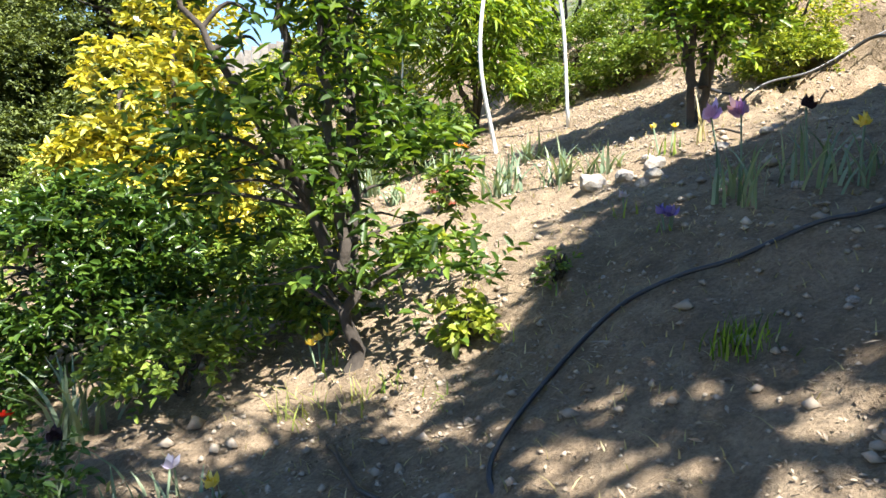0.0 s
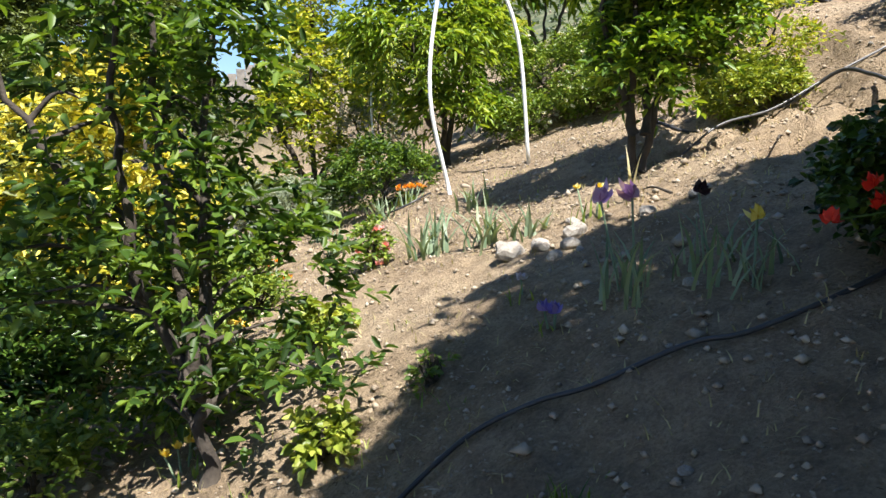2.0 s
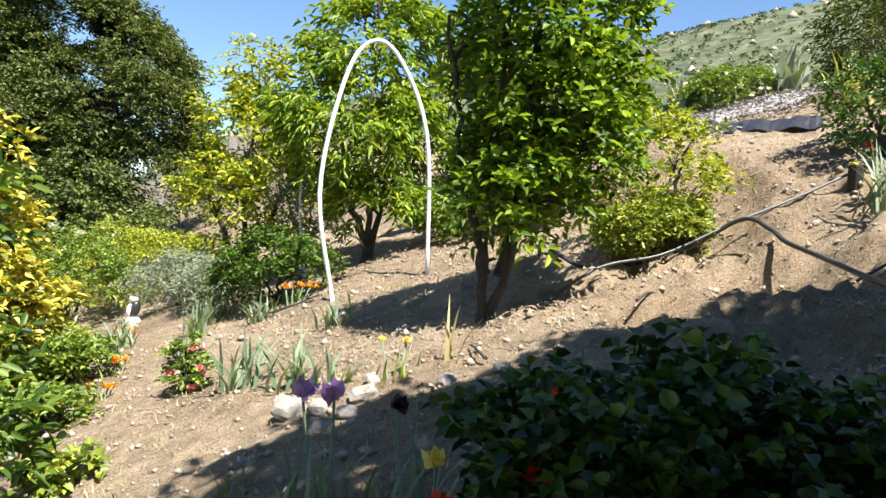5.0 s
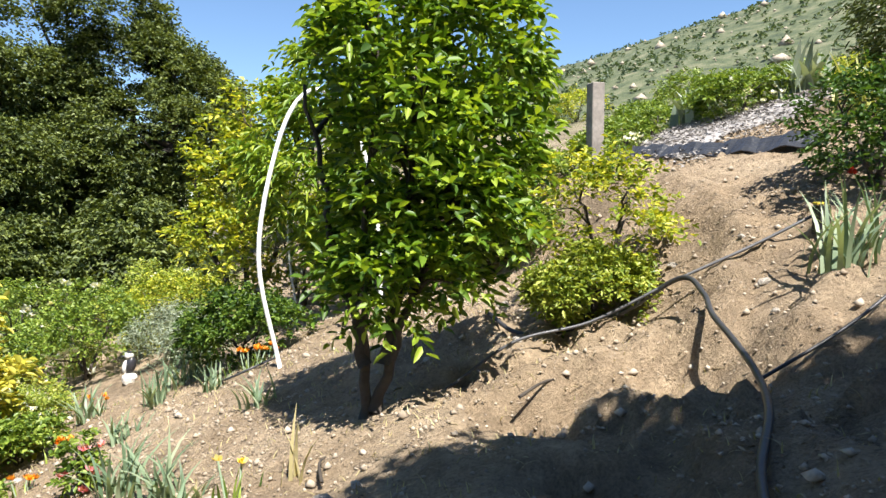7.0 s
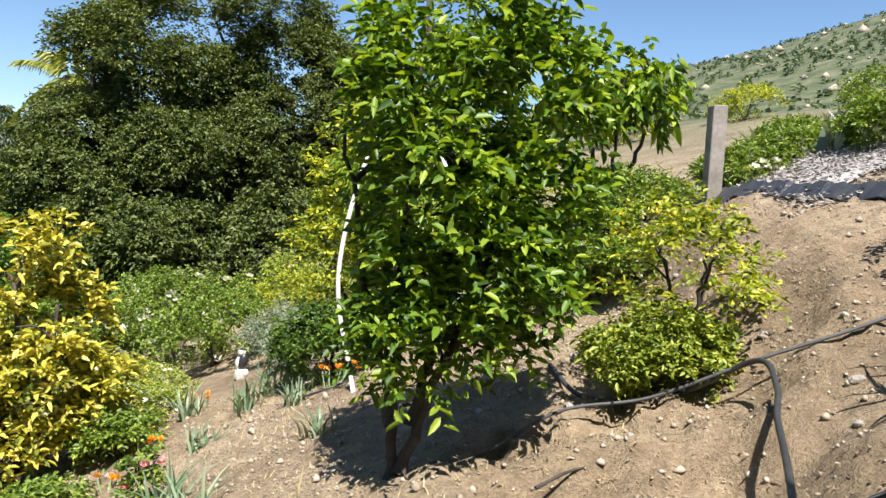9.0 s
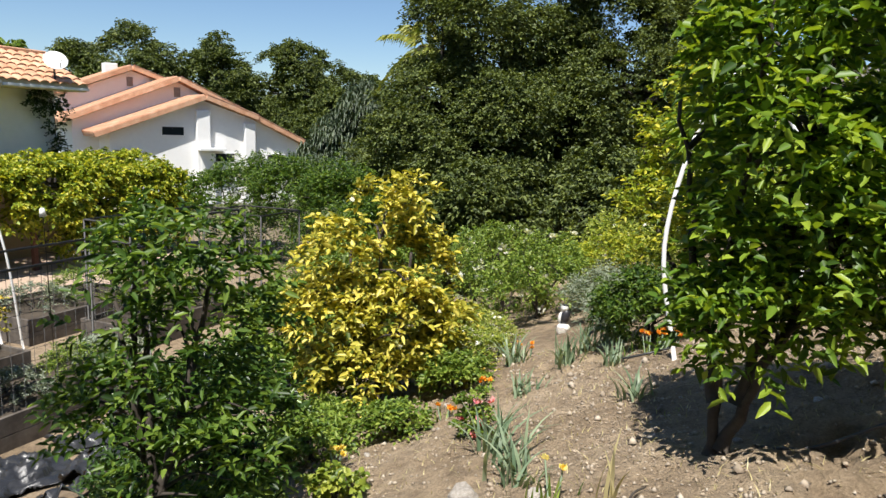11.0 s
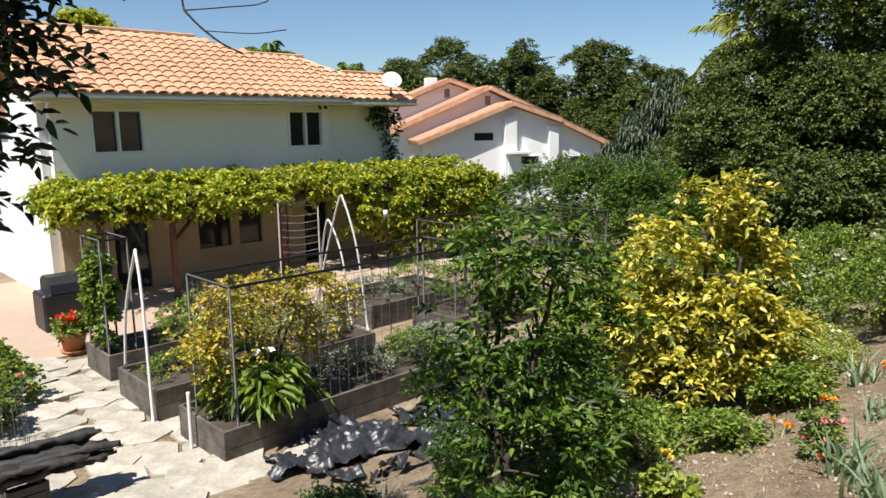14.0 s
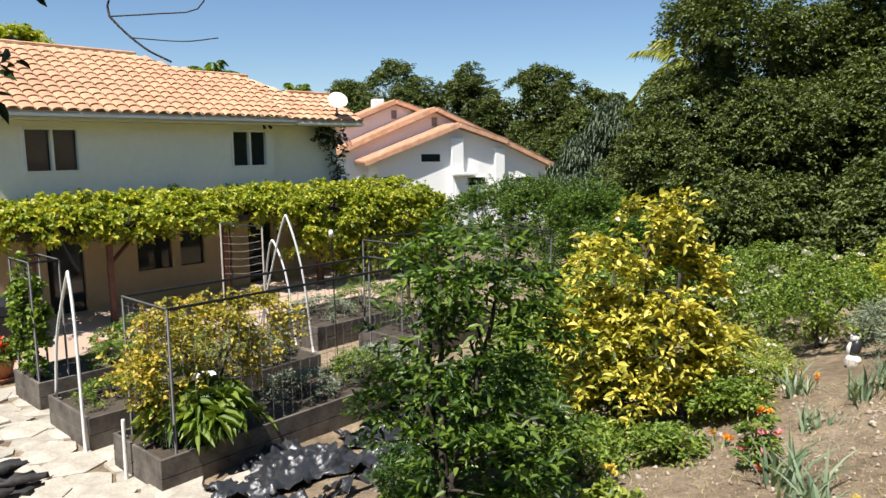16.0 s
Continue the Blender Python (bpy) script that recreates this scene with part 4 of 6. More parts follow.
for (x, y) in ((-5.1, 0.1), (-4.85, 1.4)):
    cr = thing("crate", (x, y, lz(x, y)), "dark slatted plastic crate under the logs", "crate")
    for k in range(4):
        z = 0.02 + k * 0.1
        for q in ((-0.28, 0.28, -0.2, -0.185), (-0.28, 0.28, 0.185, 0.2), (-0.28, -0.265, -0.185, 0.185), (0.265, 0.28, -0.185, 0.185)):
            part("slat", boxbm(*q, z, z + 0.085), M_BLACK, cr)
    for sx in (-1, 1):
        for sy in (-1, 1):
            part("corner", boxbm(sx * 0.275 - 0.015, sx * 0.275 + 0.015, sy * 0.195 - 0.015, sy * 0.195 + 0.015, 0, 0.42), M_BLACK, cr)
stack = thing("flower_pot", (-4.45, 0.28, lz(-4.45, 0.28)), "stack of black plastic nursery pots", "plant pot")
for k in range(4):
    part("pot", lathe([(0.1, 0.0), (0.14, 0.25), (0.155, 0.25), (0.155, 0.28), (0.135, 0.28), (0.095, 0.02)]), M_BLACK, stack, m=Matrix.Translation((0.01 * k, 0, 0.06 * k)))
shed = thing("shed", (-9.5, 0.1, PATIO), "grey garden shed, boards darkened for shade, with corrugated side", "shed")
part("wall", boxbm(-1.2, 1.0, -1.6, 0.9, 0, 1.75), M_SHED_SHADED, shed)
bm = bmesh.new()
for k in range(22):
    box(bm, -1.2 + k * 0.1, -1.15 + k * 0.1, 0.902, 0.925, 0.02, 1.72)
part("siding", bm, M_POST, shed)
part("roof", prism([(-1.4, 1.72), (1.25, 1.72), (1.25, 1.8), (-0.1, 2.3), (-1.4, 1.8)], -1.8, 1.05), M_POST, shed)
part("door", boxbm(1.0, 1.03, -1.0, -0.2, 0.05, 1.6, bev=0.006), M_BOARD, shed)
part("window", boxbm(1.0, 1.03, 0.1, 0.6, 0.8, 1.3, bev=0.006), M_DARKGLASS, shed)
bin_ = thing("white_pail", (-7.0, 7.2, PATIO + BEDH - 0.1), "small white plastic pail among herbs in a raised bed", "bucket")
part("body", lathe([(0.0, 0.0), (0.11, 0.0), (0.14, 0.3), (0.15, 0.3), (0.14, 0.32), (0.1, 0.02), (0.0, 0.02)]), M_WHITE, bin_)
cup = thing("plastic_cup", (-7.0, 8.5, 1.05), "white plastic cup upturned on a stake", "cup")
part("cup", lathe([(0.03, 0.12), (0.055, 0.0), (0.06, 0.0), (0.035, 0.13), (0.0, 0.13)]), M_WHITE, cup, m=pose(0, 0, 0.02, 15, 10, 0))
part("stake", tubes([[(0, 0, 0.05), (0.05, 0.02, -2.5)]], [0.008], 6), M_IRON, cup)
saucer = thing("white_dish", (-6.35, 5.35, PATIO + BEDH - 0.02), "white round dish tilted on the bed edge", "dish")
part("dish", lathe([(0.0, 0.0), (0.1, 0.01), (0.16, 0.06), (0.165, 0.06), (0.1, 0.0), (0.0, -0.01)]), M_WHITE, saucer, m=pose(0, 0, 0.1, 20, 45, 0))

# ---- trees on the slope ----
woody("young_tree", on(0.88, 2.95), "young dark-stemmed fruit tree with glossy narrow leaves", [
    [(0, 0, 0), (-0.01, 0.01, 0.3), (-0.05, 0.03, 0.52), (-0.38, 0.2, 1.2), (-0.55, 0.3, 1.55), (-0.65, 0.35, 1.85)],
    [(-0.03, 0.02, 0.45), (-0.14, 0.08, 0.75), (-0.22, 0.1, 1.15), (-0.24, 0.12, 1.6), (-0.2, 0.1, 2.0)],
    [(-0.01, 0.0, 0.4), (-0.04, 0.02, 0.8), (-0.09, 0.05, 1.4), (-0.08, 0.05, 2.0)],
    [(0.0, 0.0, 0.45), (0.06, 0.1, 0.95), (0.12, 0.25, 1.5), (0.18, 0.3, 1.85)]],
    [(0.0, 0.22, 2.0, 0.3, 0.32, 0.26), (-0.4, 0.2, 1.75, 0.34, 0.34, 0.32), (0.22, 0.3, 1.65, 0.32, 0.36, 0.34), (-0.1, 0.25, 1.5, 0.4, 0.34, 0.3), (0.3, 0.0, 0.8, 0.36, 0.28, 0.22), (-0.45, 0.15, 0.95, 0.36, 0.32, 0.26), (0.42, -0.1, 0.42, 0.36, 0.26, 0.18), (-0.1, 0.3, 1.15, 0.36, 0.34, 0.26), (-0.1, 0.35, 0.45, 0.4, 0.35, 0.2), (0.35, 0.35, 0.95, 0.3, 0.3, 0.3), (-0.2, 0.45, 0.8, 0.35, 0.3, 0.3)],
    L_DARK, 570, 8, (0.085, 0.033), reach=0.2, trunk_r=0.034, limbs=34, seed=3, shell=0.8, twig=0.006)
woody("dark_tree", on(-0.15, 4.6), "dense dark green small tree with narrow leaves", [
    [(0, 0, 0), (0.02, 0.0, 0.4), (-0.05, 0.05, 0.7), (0.0, 0.1, 1.0)],
    [(0, 0, 0.2), (-0.2, 0.0, 0.55), (-0.38, 0.1, 0.85)], [(0, 0, 0.2), (0.2, 0.1, 0.55), (0.36, 0.1, 0.9)]],
    [(0, 0.1, 0.84, 0.34, 0.36, 0.26), (-0.32, -0.15, 0.68, 0.36, 0.38, 0.28), (0.32, 0.1, 0.62, 0.38, 0.38, 0.3), (0, 0, 0.45, 0.46, 0.46, 0.26), (-0.45, 0.1, 0.5, 0.36, 0.36, 0.26), (0.1, -0.3, 0.28, 0.4, 0.3, 0.2)],
    L_GLOSS, 760, 8, (0.085, 0.03), reach=0.17, trunk_r=0.028, limbs=34, seed=4, shell=0.7)
CS = 1.13
woody("citrus_tree", on(0.62, 6.25), "yellow variegated citrus tree in full sun", [
    [(0, 0, 0), (0.02, 0.02, 0.45), (0, 0, 1.1), (0.05, 0, 2.1)], [(0, 0, 0.3), (-0.28, 0.1, 0.9), (-0.4, 0.1, 1.55)], [(0, 0, 0.3), (0.28, -0.1, 0.9), (0.34, 0, 1.65)]],
    [tuple(CS * q for q in b) for b in ((-0.05, 0.05, 1.68, 0.26, 0.28, 0.36), (-0.28, -0.1, 1.4, 0.32, 0.4, 0.34), (0.2, 0.1, 1.25, 0.36, 0.38, 0.34), (0.3, -0.1, 0.85, 0.42, 0.46, 0.3), (0.5, 0.2, 0.42, 0.38, 0.4, 0.25), (-0.38, -0.15, 0.85, 0.4, 0.48, 0.34), (0, -0.3, 0.4, 0.42, 0.42, 0.28), (0.0, 0.3, 0.75, 0.45, 0.45, 0.34), (0.3, 0.1, 1.95, 0.09, 0.1, 0.26), (-0.45, 0.0, 0.42, 0.34, 0.36, 0.24))],
    L_YELLOW, 1350, 7, (0.095, 0.044), reach=0.18, trunk_r=0.045, limbs=26, seed=5, shell=0.75, clump=2.3, flowers=(P_WHITE, 16, 0.05, "blossom", "cream citrus blossom"))
woody("fruit_tree", on(3.84, 3.68), "leafy bright green multi-stem fruit tree on the slope", [
    [(0, 0, 0), (0.0, 0.02, 0.5), (0.02, 0.0, 1.2), (0.1, 0.05, 2.5)],
    [(0.05, 0, 0.05), (0.2, 0.02, 0.5), (0.45, 0.1, 1.1), (0.7, 0.15, 2.0)],
    [(0, 0, 0.3), (-0.12, 0.1, 0.9), (-0.3, 0.1, 1.8)], [(0.1, 0, 0.3), (0.25, 0.1, 1.0), (0.35, 0.15, 2.2)]],
    [(0.25, 0.05, 2.35, 0.4, 0.4, 0.34), (0.07, 0.0, 2.0, 0.26, 0.34, 0.32), (0.55, 0.05, 2.0, 0.36, 0.38, 0.34), (0.25, -0.12, 1.72, 0.32, 0.34, 0.28), (0.15, 0.05, 1.45, 0.24, 0.34, 0.26), (0.64, 0.05, 1.5, 0.32, 0.36, 0.26), (0.3, -0.12, 1.25, 0.34, 0.32, 0.22), (0.12, 0.0, 0.98, 0.22, 0.3, 0.2), (0.52, 0.0, 1.05, 0.3, 0.32, 0.2), (0.2, -0.12, 0.82, 0.28, 0.26, 0.16), (0.1, -0.05, 0.66, 0.2, 0.22, 0.12), (0.42, 0.0, 0.74, 0.22, 0.24, 0.12), (0.78, 0.0, 1.25, 0.2, 0.24, 0.2), (0.04, 0.05, 0.78, 0.2, 0.26, 0.15), (0.35, 0.15, 0.95, 0.36, 0.35, 0.22), (0.3, 0.3, 1.6, 0.4, 0.35, 0.4)],
    L_TREE, 1500, 7, (0.084, 0.036), reach=0.19, trunk_r=0.032, limbs=60, seed=6, shell=0.6, clump=1.4)
woody("slender_tree", on(4.4, 7.7), "slender light green tree with narrow leaves inside the pipe hoops", [
    [(0, 0, 0), (0.02, 0, 0.5), (-0.05, 0, 1.3), (0, 0, 2.6)], [(0.05, 0, 0), (0.2, 0.1, 0.8), (0.3, 0, 2.0)], [(0, 0, 0.2), (-0.3, 0, 1.0), (-0.4, 0, 2.0)]],
    [(0, 0, 2.3, 0.65, 0.65, 0.8), (-0.2, 0, 1.5, 0.75, 0.7, 0.6), (0.35, 0, 1.3, 0.6, 0.6, 0.6), (0.1, 0, 0.7, 0.5, 0.5, 0.35), (-0.7, 0.1, 1.7, 0.35, 0.35, 0.7), (0.0, 0, 3.1, 0.15, 0.15, 0.5)],
    L_PEACH, 1250, 7, (0.13, 0.034), reach=0.24, trunk_r=0.045, limbs=34, seed=7, shell=0.75, droop=0.5)
woody("golden_tree", on(3.3, 9.6), "yellow-green small tree in sun on the slope", [
    [(0, 0, 0), (0.02, 0, 0.6), (0, 0, 1.4), (0.1, 0, 2.4)], [(0, 0, 0.2), (-0.4, 0, 1.0), (-0.6, 0, 1.9)], [(0, 0, 0.2), (0.4, 0, 1.0), (0.5, 0, 2.0)]],
    [(0.1, 0, 1.8, 0.6, 0.7, 0.7), (-0.15, 0, 1.1, 0.65, 0.7, 0.55), (0.5, 0, 1.3, 0.6, 0.7, 0.65), (-0.3, 0, 2.2, 0.25, 0.3, 0.45), (0.1, 0, 2.8, 0.3, 0.3, 0.4)],
    L_LIME, 1000, 7, (0.10, 0.045), reach=0.24, trunk_r=0.05, limbs=30, seed=8, shell=0.75, twig=0.009)
woody("mallow_tree", on(6.3, 8.3), "small tree with large drooping leaves behind the post", [
    [(0, 0, 0), (0, 0, 0.6), (0.05, 0, 1.6)], [(0, 0, 0.2), (-0.3, 0, 1.0), (-0.4, 0, 1.7)], [(0, 0, 0.2), (0.3, 0, 1.0), (0.4, 0, 1.8)]],
    [(0, 0, 1.75, 0.6, 0.5, 0.4), (-0.4, 0, 1.5, 0.4, 0.4, 0.35), (0.35, 0, 1.5, 0.4, 0.4, 0.4)],
    L_TREE, 170, 6, (0.15, 0.085), reach=0.22, trunk_r=0.035, limbs=14, seed=9, droop=0.7)

# unseen tree that shades the path from behind the walker
woody("shade_tree", on(2.8, -3.2), "large unseen evergreen tree whose dark crown shades the path", [
    [(0, 0, 0), (0.05, 0, 1.5), (0.1, 0.6, 3.0), (0.2, 1.8, 4.2)], [(0, 0, 1.2), (-0.7, 0.6, 2.6), (-1.3, 1.9, 3.6)], [(0.1, 0.1, 1.5), (1.0, 0.8, 3.0), (2.0, 2.0, 4.2)]],
    # low and rear boughs are added only to block sky light
    [(0.35, 2.75, 4.2, 0.85, 0.9, 0.5), (1.3, 2.65, 4.4, 0.95, 0.85, 0.5), (2.4, 2.4, 4.7, 0.9, 0.85, 0.5), (1.2, 2.0, 3.9, 1.2, 0.7, 0.4), (-0.1, 1.6, 4.3, 0.9, 0.9, 0.6), (1.0, 1.5, 4.8, 1.1, 1.0, 0.6), (2.4, 1.2, 5.0, 1.1, 1.0, 0.6), (0.5, 0.2, 4.6, 1.3, 1.1, 0.8), (2.2, -0.2, 4.9, 1.4, 1.2, 0.8), (0.6, -1.4, 4.0, 1.6, 1.3, 1.0), (2.4, -1.6, 4.2, 1.5, 1.3, 1.0), (0.6, 1.1, 2.0, 0.8, 0.5, 0.9), (2.0, 1.2, 2.2, 0.9, 0.5, 0.9), (3.3, 1.5, 2.5, 0.8, 0.6, 0.9), (-0.8, 2.1, 4.1, 0.6, 0.55, 0.4), (-0.75, 2.3, 4.1, 0.45, 0.5, 0.3), (-0.85, 1.6, 4.3, 0.5, 0.6, 0.4), (-1.45, 1.75, 4.3, 0.16, 0.16, 0.12), (-0.5, 1.7, 4.2, 0.7, 0.7, 0.4), (-0.6, 2.5, 4.0, 0.4, 0.4, 0.3), (-1.6, -0.6, 4.4, 1.5, 1.2, 1.0), (-3.2, -1.4, 3.8, 1.6, 1.4, 1.2), (4.2, -0.6, 4.8, 1.5, 1.3, 1.0), (-1.8, -1.2, 2.4, 1.5, 0.9, 1.1), (0.4, -1.6, 2.4, 1.5, 0.9, 1.1), (2.8, -1.4, 2.8, 1.5, 0.9, 1.1), (4.6, -1.0, 3.0, 1.4, 0.9, 1.1), (1.4, 0.4, 5.8, 2.0, 1.6, 0.7)],
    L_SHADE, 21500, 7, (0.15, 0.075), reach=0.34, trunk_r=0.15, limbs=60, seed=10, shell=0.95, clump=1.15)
# low boughs beside the view of the house
woody("hanging_bough_tree", (0.2, -1.3, lz(0.2, -1.3) - 0.02), "dark evergreen tree with drooping leafy boughs", [
    [(0, 0, 0), (0.0, 0.05, 1.4), (0.2, 0.5, 2.9), (0.45, 1.2, 3.75)], [(0.05, 0.1, 1.8), (0.2, 0.7, 2.7), (0.5, 1.5, 3.0)]],
    # blobs above 4.5 m are out of view, added to shade the ground
    [(0.52, 1.42, 3.45, 0.28, 0.32, 0.35), (0.45, 1.68, 3.3, 0.22, 0.24, 0.28), (0.5, 1.35, 2.98, 0.25, 0.22, 0.3), (0.4, 1.68, 2.95, 0.16, 0.2, 0.25), (0.55, 1.72, 3.75, 0.25, 0.25, 0.18), (0.4, 1.2, 3.8, 0.35, 0.4, 0.25), (-0.2, 1.3, 3.3, 0.4, 0.4, 0.5), (0.3, 1.3, 2.7, 0.3, 0.2, 0.25), (0.56, 1.42, 2.72, 0.14, 0.1, 0.18), (0.62, 1.52, 2.82, 0.14, 0.1, 0.16), (0.56, 1.39, 2.45, 0.14, 0.09, 0.2), (0.62, 1.5, 2.62, 0.12, 0.09, 0.16), (0.7, 1.68, 2.95, 0.1, 0.1, 0.16), (-0.3, 1.4, 4.6, 0.4, 0.4, 0.3), (0.1, 2.1, 4.7, 0.45, 0.45, 0.22), (-0.35, 2.25, 4.6, 0.4, 0.4, 0.22)],
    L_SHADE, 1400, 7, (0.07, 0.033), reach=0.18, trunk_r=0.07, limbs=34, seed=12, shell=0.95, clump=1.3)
bare = thing("bare_branch", (0.2, -1.3, lz(0.2, -1.3) + 3.6), "thin leafless twig reaching across the sky", "branch")
bz = -1.0 * (lz(0.2, -1.3) + 3.6)
tw = [bez([(0.4, 1.1, 0.1), (0.96, 2.08, 3.38 + bz), (1.05, 2.17, 3.2 + bz), (1.13, 2.24, 3.1 + bz), (1.2, 2.3, 3.05 + bz)], 16), bez([(1.05, 2.17, 3.2 + bz), (1.15, 2.28, 3.21 + bz), (1.23, 2.39, 3.23 + bz), (1.26, 2.42, 3.32 + bz)], 9), bez([(1.1, 2.21, 3.13 + bz), (1.21, 2.34, 3.12 + bz), (1.3, 2.42, 3.13 + bz)], 8), bez([(1.0, 2.12, 3.29 + bz), (1.13, 2.22, 3.29 + bz), (1.18, 2.3, 3.36 + bz)], 8)]
for q, rad in zip(tw, (0.004, 0.0025, 0.002, 0.002)):
    part("twig", tubes([q], [rad], 6), M_BARK, bare)

# ---- shrubs ----
SH = 0


def shrub(name, x, y, w, h, mat, label, n=260, leaf=(0.05, 0.025), flowers=None, reach=0.14, z=None, lobes=4, simple=False, group="", category="shrub", droop=0.15, d=None):
    global SH
    SH += 1
    n = int(n * (1.0 if w < 0.5 else 1.9 if w < 2.6 else 2.6))
    rng = random.Random(100 + SH)
    d = d or w
    blobs = [(0, 0, h * 0.45, w * 0.42, d * 0.42, h * 0.45)]
    for k in range(lobes):
        th = k * 2.4 + SH
        blobs.append((math.cos(th) * w * 0.26, math.sin(th) * d * 0.26, h * rng.uniform(0.3, 0.65), w * rng.uniform(0.2, 0.3), d * rng.uniform(0.2, 0.3), h * rng.uniform(0.25, 0.38)))
    stems = [[(0, 0, -0.05), (math.cos(a) * w * 0.1, math.sin(a) * d * 0.1, h * 0.3), (math.cos(a) * w * 0.25, math.sin(a) * d * 0.25, h * 0.7)] for a in (0.5, 2.6, 4.7)]
    loc = (x, y, float(gz(x, y)) if z is None else z)
    return woody(name, loc, label, stems, blobs, mat, n, 7, leaf, reach=reach, trunk_r=0.012 + 0.01 * h, limbs=10, seed=200 + SH, category=category, group=group, flowers=flowers, twig=0.004, simple=simple, droop=droop, crown_name="foliage", trunk_name="stem")


shrub("pruned_shrub", 5.36, 4.02, 0.8, 0.52, L_SPRING, "low mound of bright green foliage under thin regrowth", 560, (0.045, 0.02), reach=0.1)
shrub("regrowth_shrub", 5.6, 4.2, 0.95, 0.95, L_LIME, "sparse yellow-green shrub with reddish stems", 190, (0.05, 0.025), reach=0.14)
ger = shrub("geranium_bush", 3.05, 1.08, 0.95, 0.5, L_GLOSS, "dark geranium bush in shade with scarlet flowers", 620, (0.04, 0.034), reach=0.12)
for (x, y, z) in ((2.35, 1.2, 1.15), (2.44, 1.14, 1.24), (2.46, 1.13, 1.19), (2.6, 1.06, 1.33), (2.75, 1.25, 1.4)):
    q = Vector((x, y, z)) - ger.matrix_basis.translation
    part("stalk", tubes([[(q.x * 0.5, q.y * 0.5, 0.15), tuple(q)]], [0.003], 6), L_DARK, ger)
    part("blossom", blossom(0.058, P_RED, 13, 0.9), None, ger, "scarlet geranium head", m=pose(*q, -30, 20, x * 900))
shrub("dark_bush", 3.25, 6.9, 1.15, 0.75, L_DARK, "rounded dense dark green bush", 520, (0.05, 0.025), reach=0.1)
shrub("lilac_bush", 4.0, 9.0, 1.1, 1.3, L_GREY, "bush with pale lilac flower spikes", 260, (0.04, 0.02), flowers=(P_LILAC, 60, 0.07, "blossom", "lilac flowers"))
shrub("golden_bush", 2.2, 11.6, 1.9, 1.0, L_LIME, "low golden green bush in sun", 420, (0.06, 0.03))
shrub("silver_bush", 2.5, 9.0, 0.95, 0.6, L_GREY, "silvery grey lavender bush by the path", 420, (0.07, 0.012), reach=0.2)
shrub("silver_bush", 2.75, 8.2, 0.7, 0.5, L_GREY, "silvery grey lavender bush by the path", 260, (0.07, 0.012), reach=0.18)
ROSE = (P_WHITE, 16, 0.14, "blossom", "white rose")
for (x, y, w, h) in ((1.25, 10.3, 1.6, 1.35), (0.2, 12.0, 2.0, 1.7), (1.8, 13.5, 2.0, 1.4), (-0.9, 13.6, 2.2, 1.6)):
    shrub("rose_bush", x, y, w, h, L_SPRING if x > 1.5 else L_MIX, "leafy rose bush with scattered white blooms", 430, (0.055, 0.032), flowers=ROSE, group="white rose bushes")
for (x, y, w, h) in ((0.95, 8.5, 0.95, 0.5), (1.25, 7.5, 0.8, 0.42), (0.3, 9.5, 1.0, 0.6), (1.35, 6.6, 0.6, 0.3)):
    shrub("daisy_bush", x, y, w, h, L_SPRING, "loose green bush dotted with small white flowers", 300, (0.04, 0.018), flowers=(P_WHITE, 90, 0.06, "blossom", "small white flower"), group="white flowering bushes")
for (x, y, w, h) in ((0.7, 7.1, 0.8, 0.5), (1.5, 6.2, 0.6, 0.35), (0.2, 6.3, 0.9, 0.5), (0.9, 4.6, 0.6, 0.35), (0.2, 3.5, 0.7, 0.4), (0.95, 3.6, 0.5, 0.28), (0.5, 5.3, 0.7, 0.3), (1.5, 4.9, 0.5, 0.2), (-0.9, 5.2, 0.9, 0.5)):
    shrub("low_shrub", x, y, w, h, L_MIX, "low leafy green plant at the slope foot", 130, (0.055, 0.028), group="low green plants")
# upper terrace
for (x, y, w, h, fl) in ((8.6, 8.4, 1.0, 0.38, 40), (7.31, 6.98, 0.9, 0.36, 50), (6.25, 7.0, 1.1, 0.6, 70), (6.1, 7.9, 1.2, 0.65, 70), (5.75, 6.5, 0.95, 0.5, 60), (5.35, 7.3, 1.0, 0.5, 50), (8.45, 6.45, 0.95, 0.45, 40), (8.1, 7.7, 0.8, 0.34, 30), (9.6, 6.9, 1.2, 0.42, 40), (6.9, 9.6, 1.3, 0.45, 40), (9.3, 9.2, 1.2, 0.4, 30), (5.9, 6.2, 0.8, 0.35, 40)):
    shrub("white_flower_bush", x, y, w, h, L_MIX, "green bush with small white flowers on the terrace", 330, (0.055, 0.024), flowers=(P_WHITE, fl, 0.06, "blossom", "small white flower"), group="terrace bushes")
shrub("wall_shrub", 7.1, 3.5, 0.95, 0.75, L_DEEP, "dense dark shrub beside the irises", 330, (0.05, 0.025), flowers=(P_RED, 3, 0.06, "blossom", "red flower"))
for (x, y, w, h) in ((10.6, 5.9, 1.5, 1.2), (11.8, 6.0, 1.8, 1.6), (10.0, 3.6, 1.6, 0.9)):
    shrub("bamboo_bush", x, y, w, h, L_OAK, "tall airy olive green bush on the terrace", 460, (0.10, 0.02), reach=0.3, droop=0.4, group="tall terrace bushes")


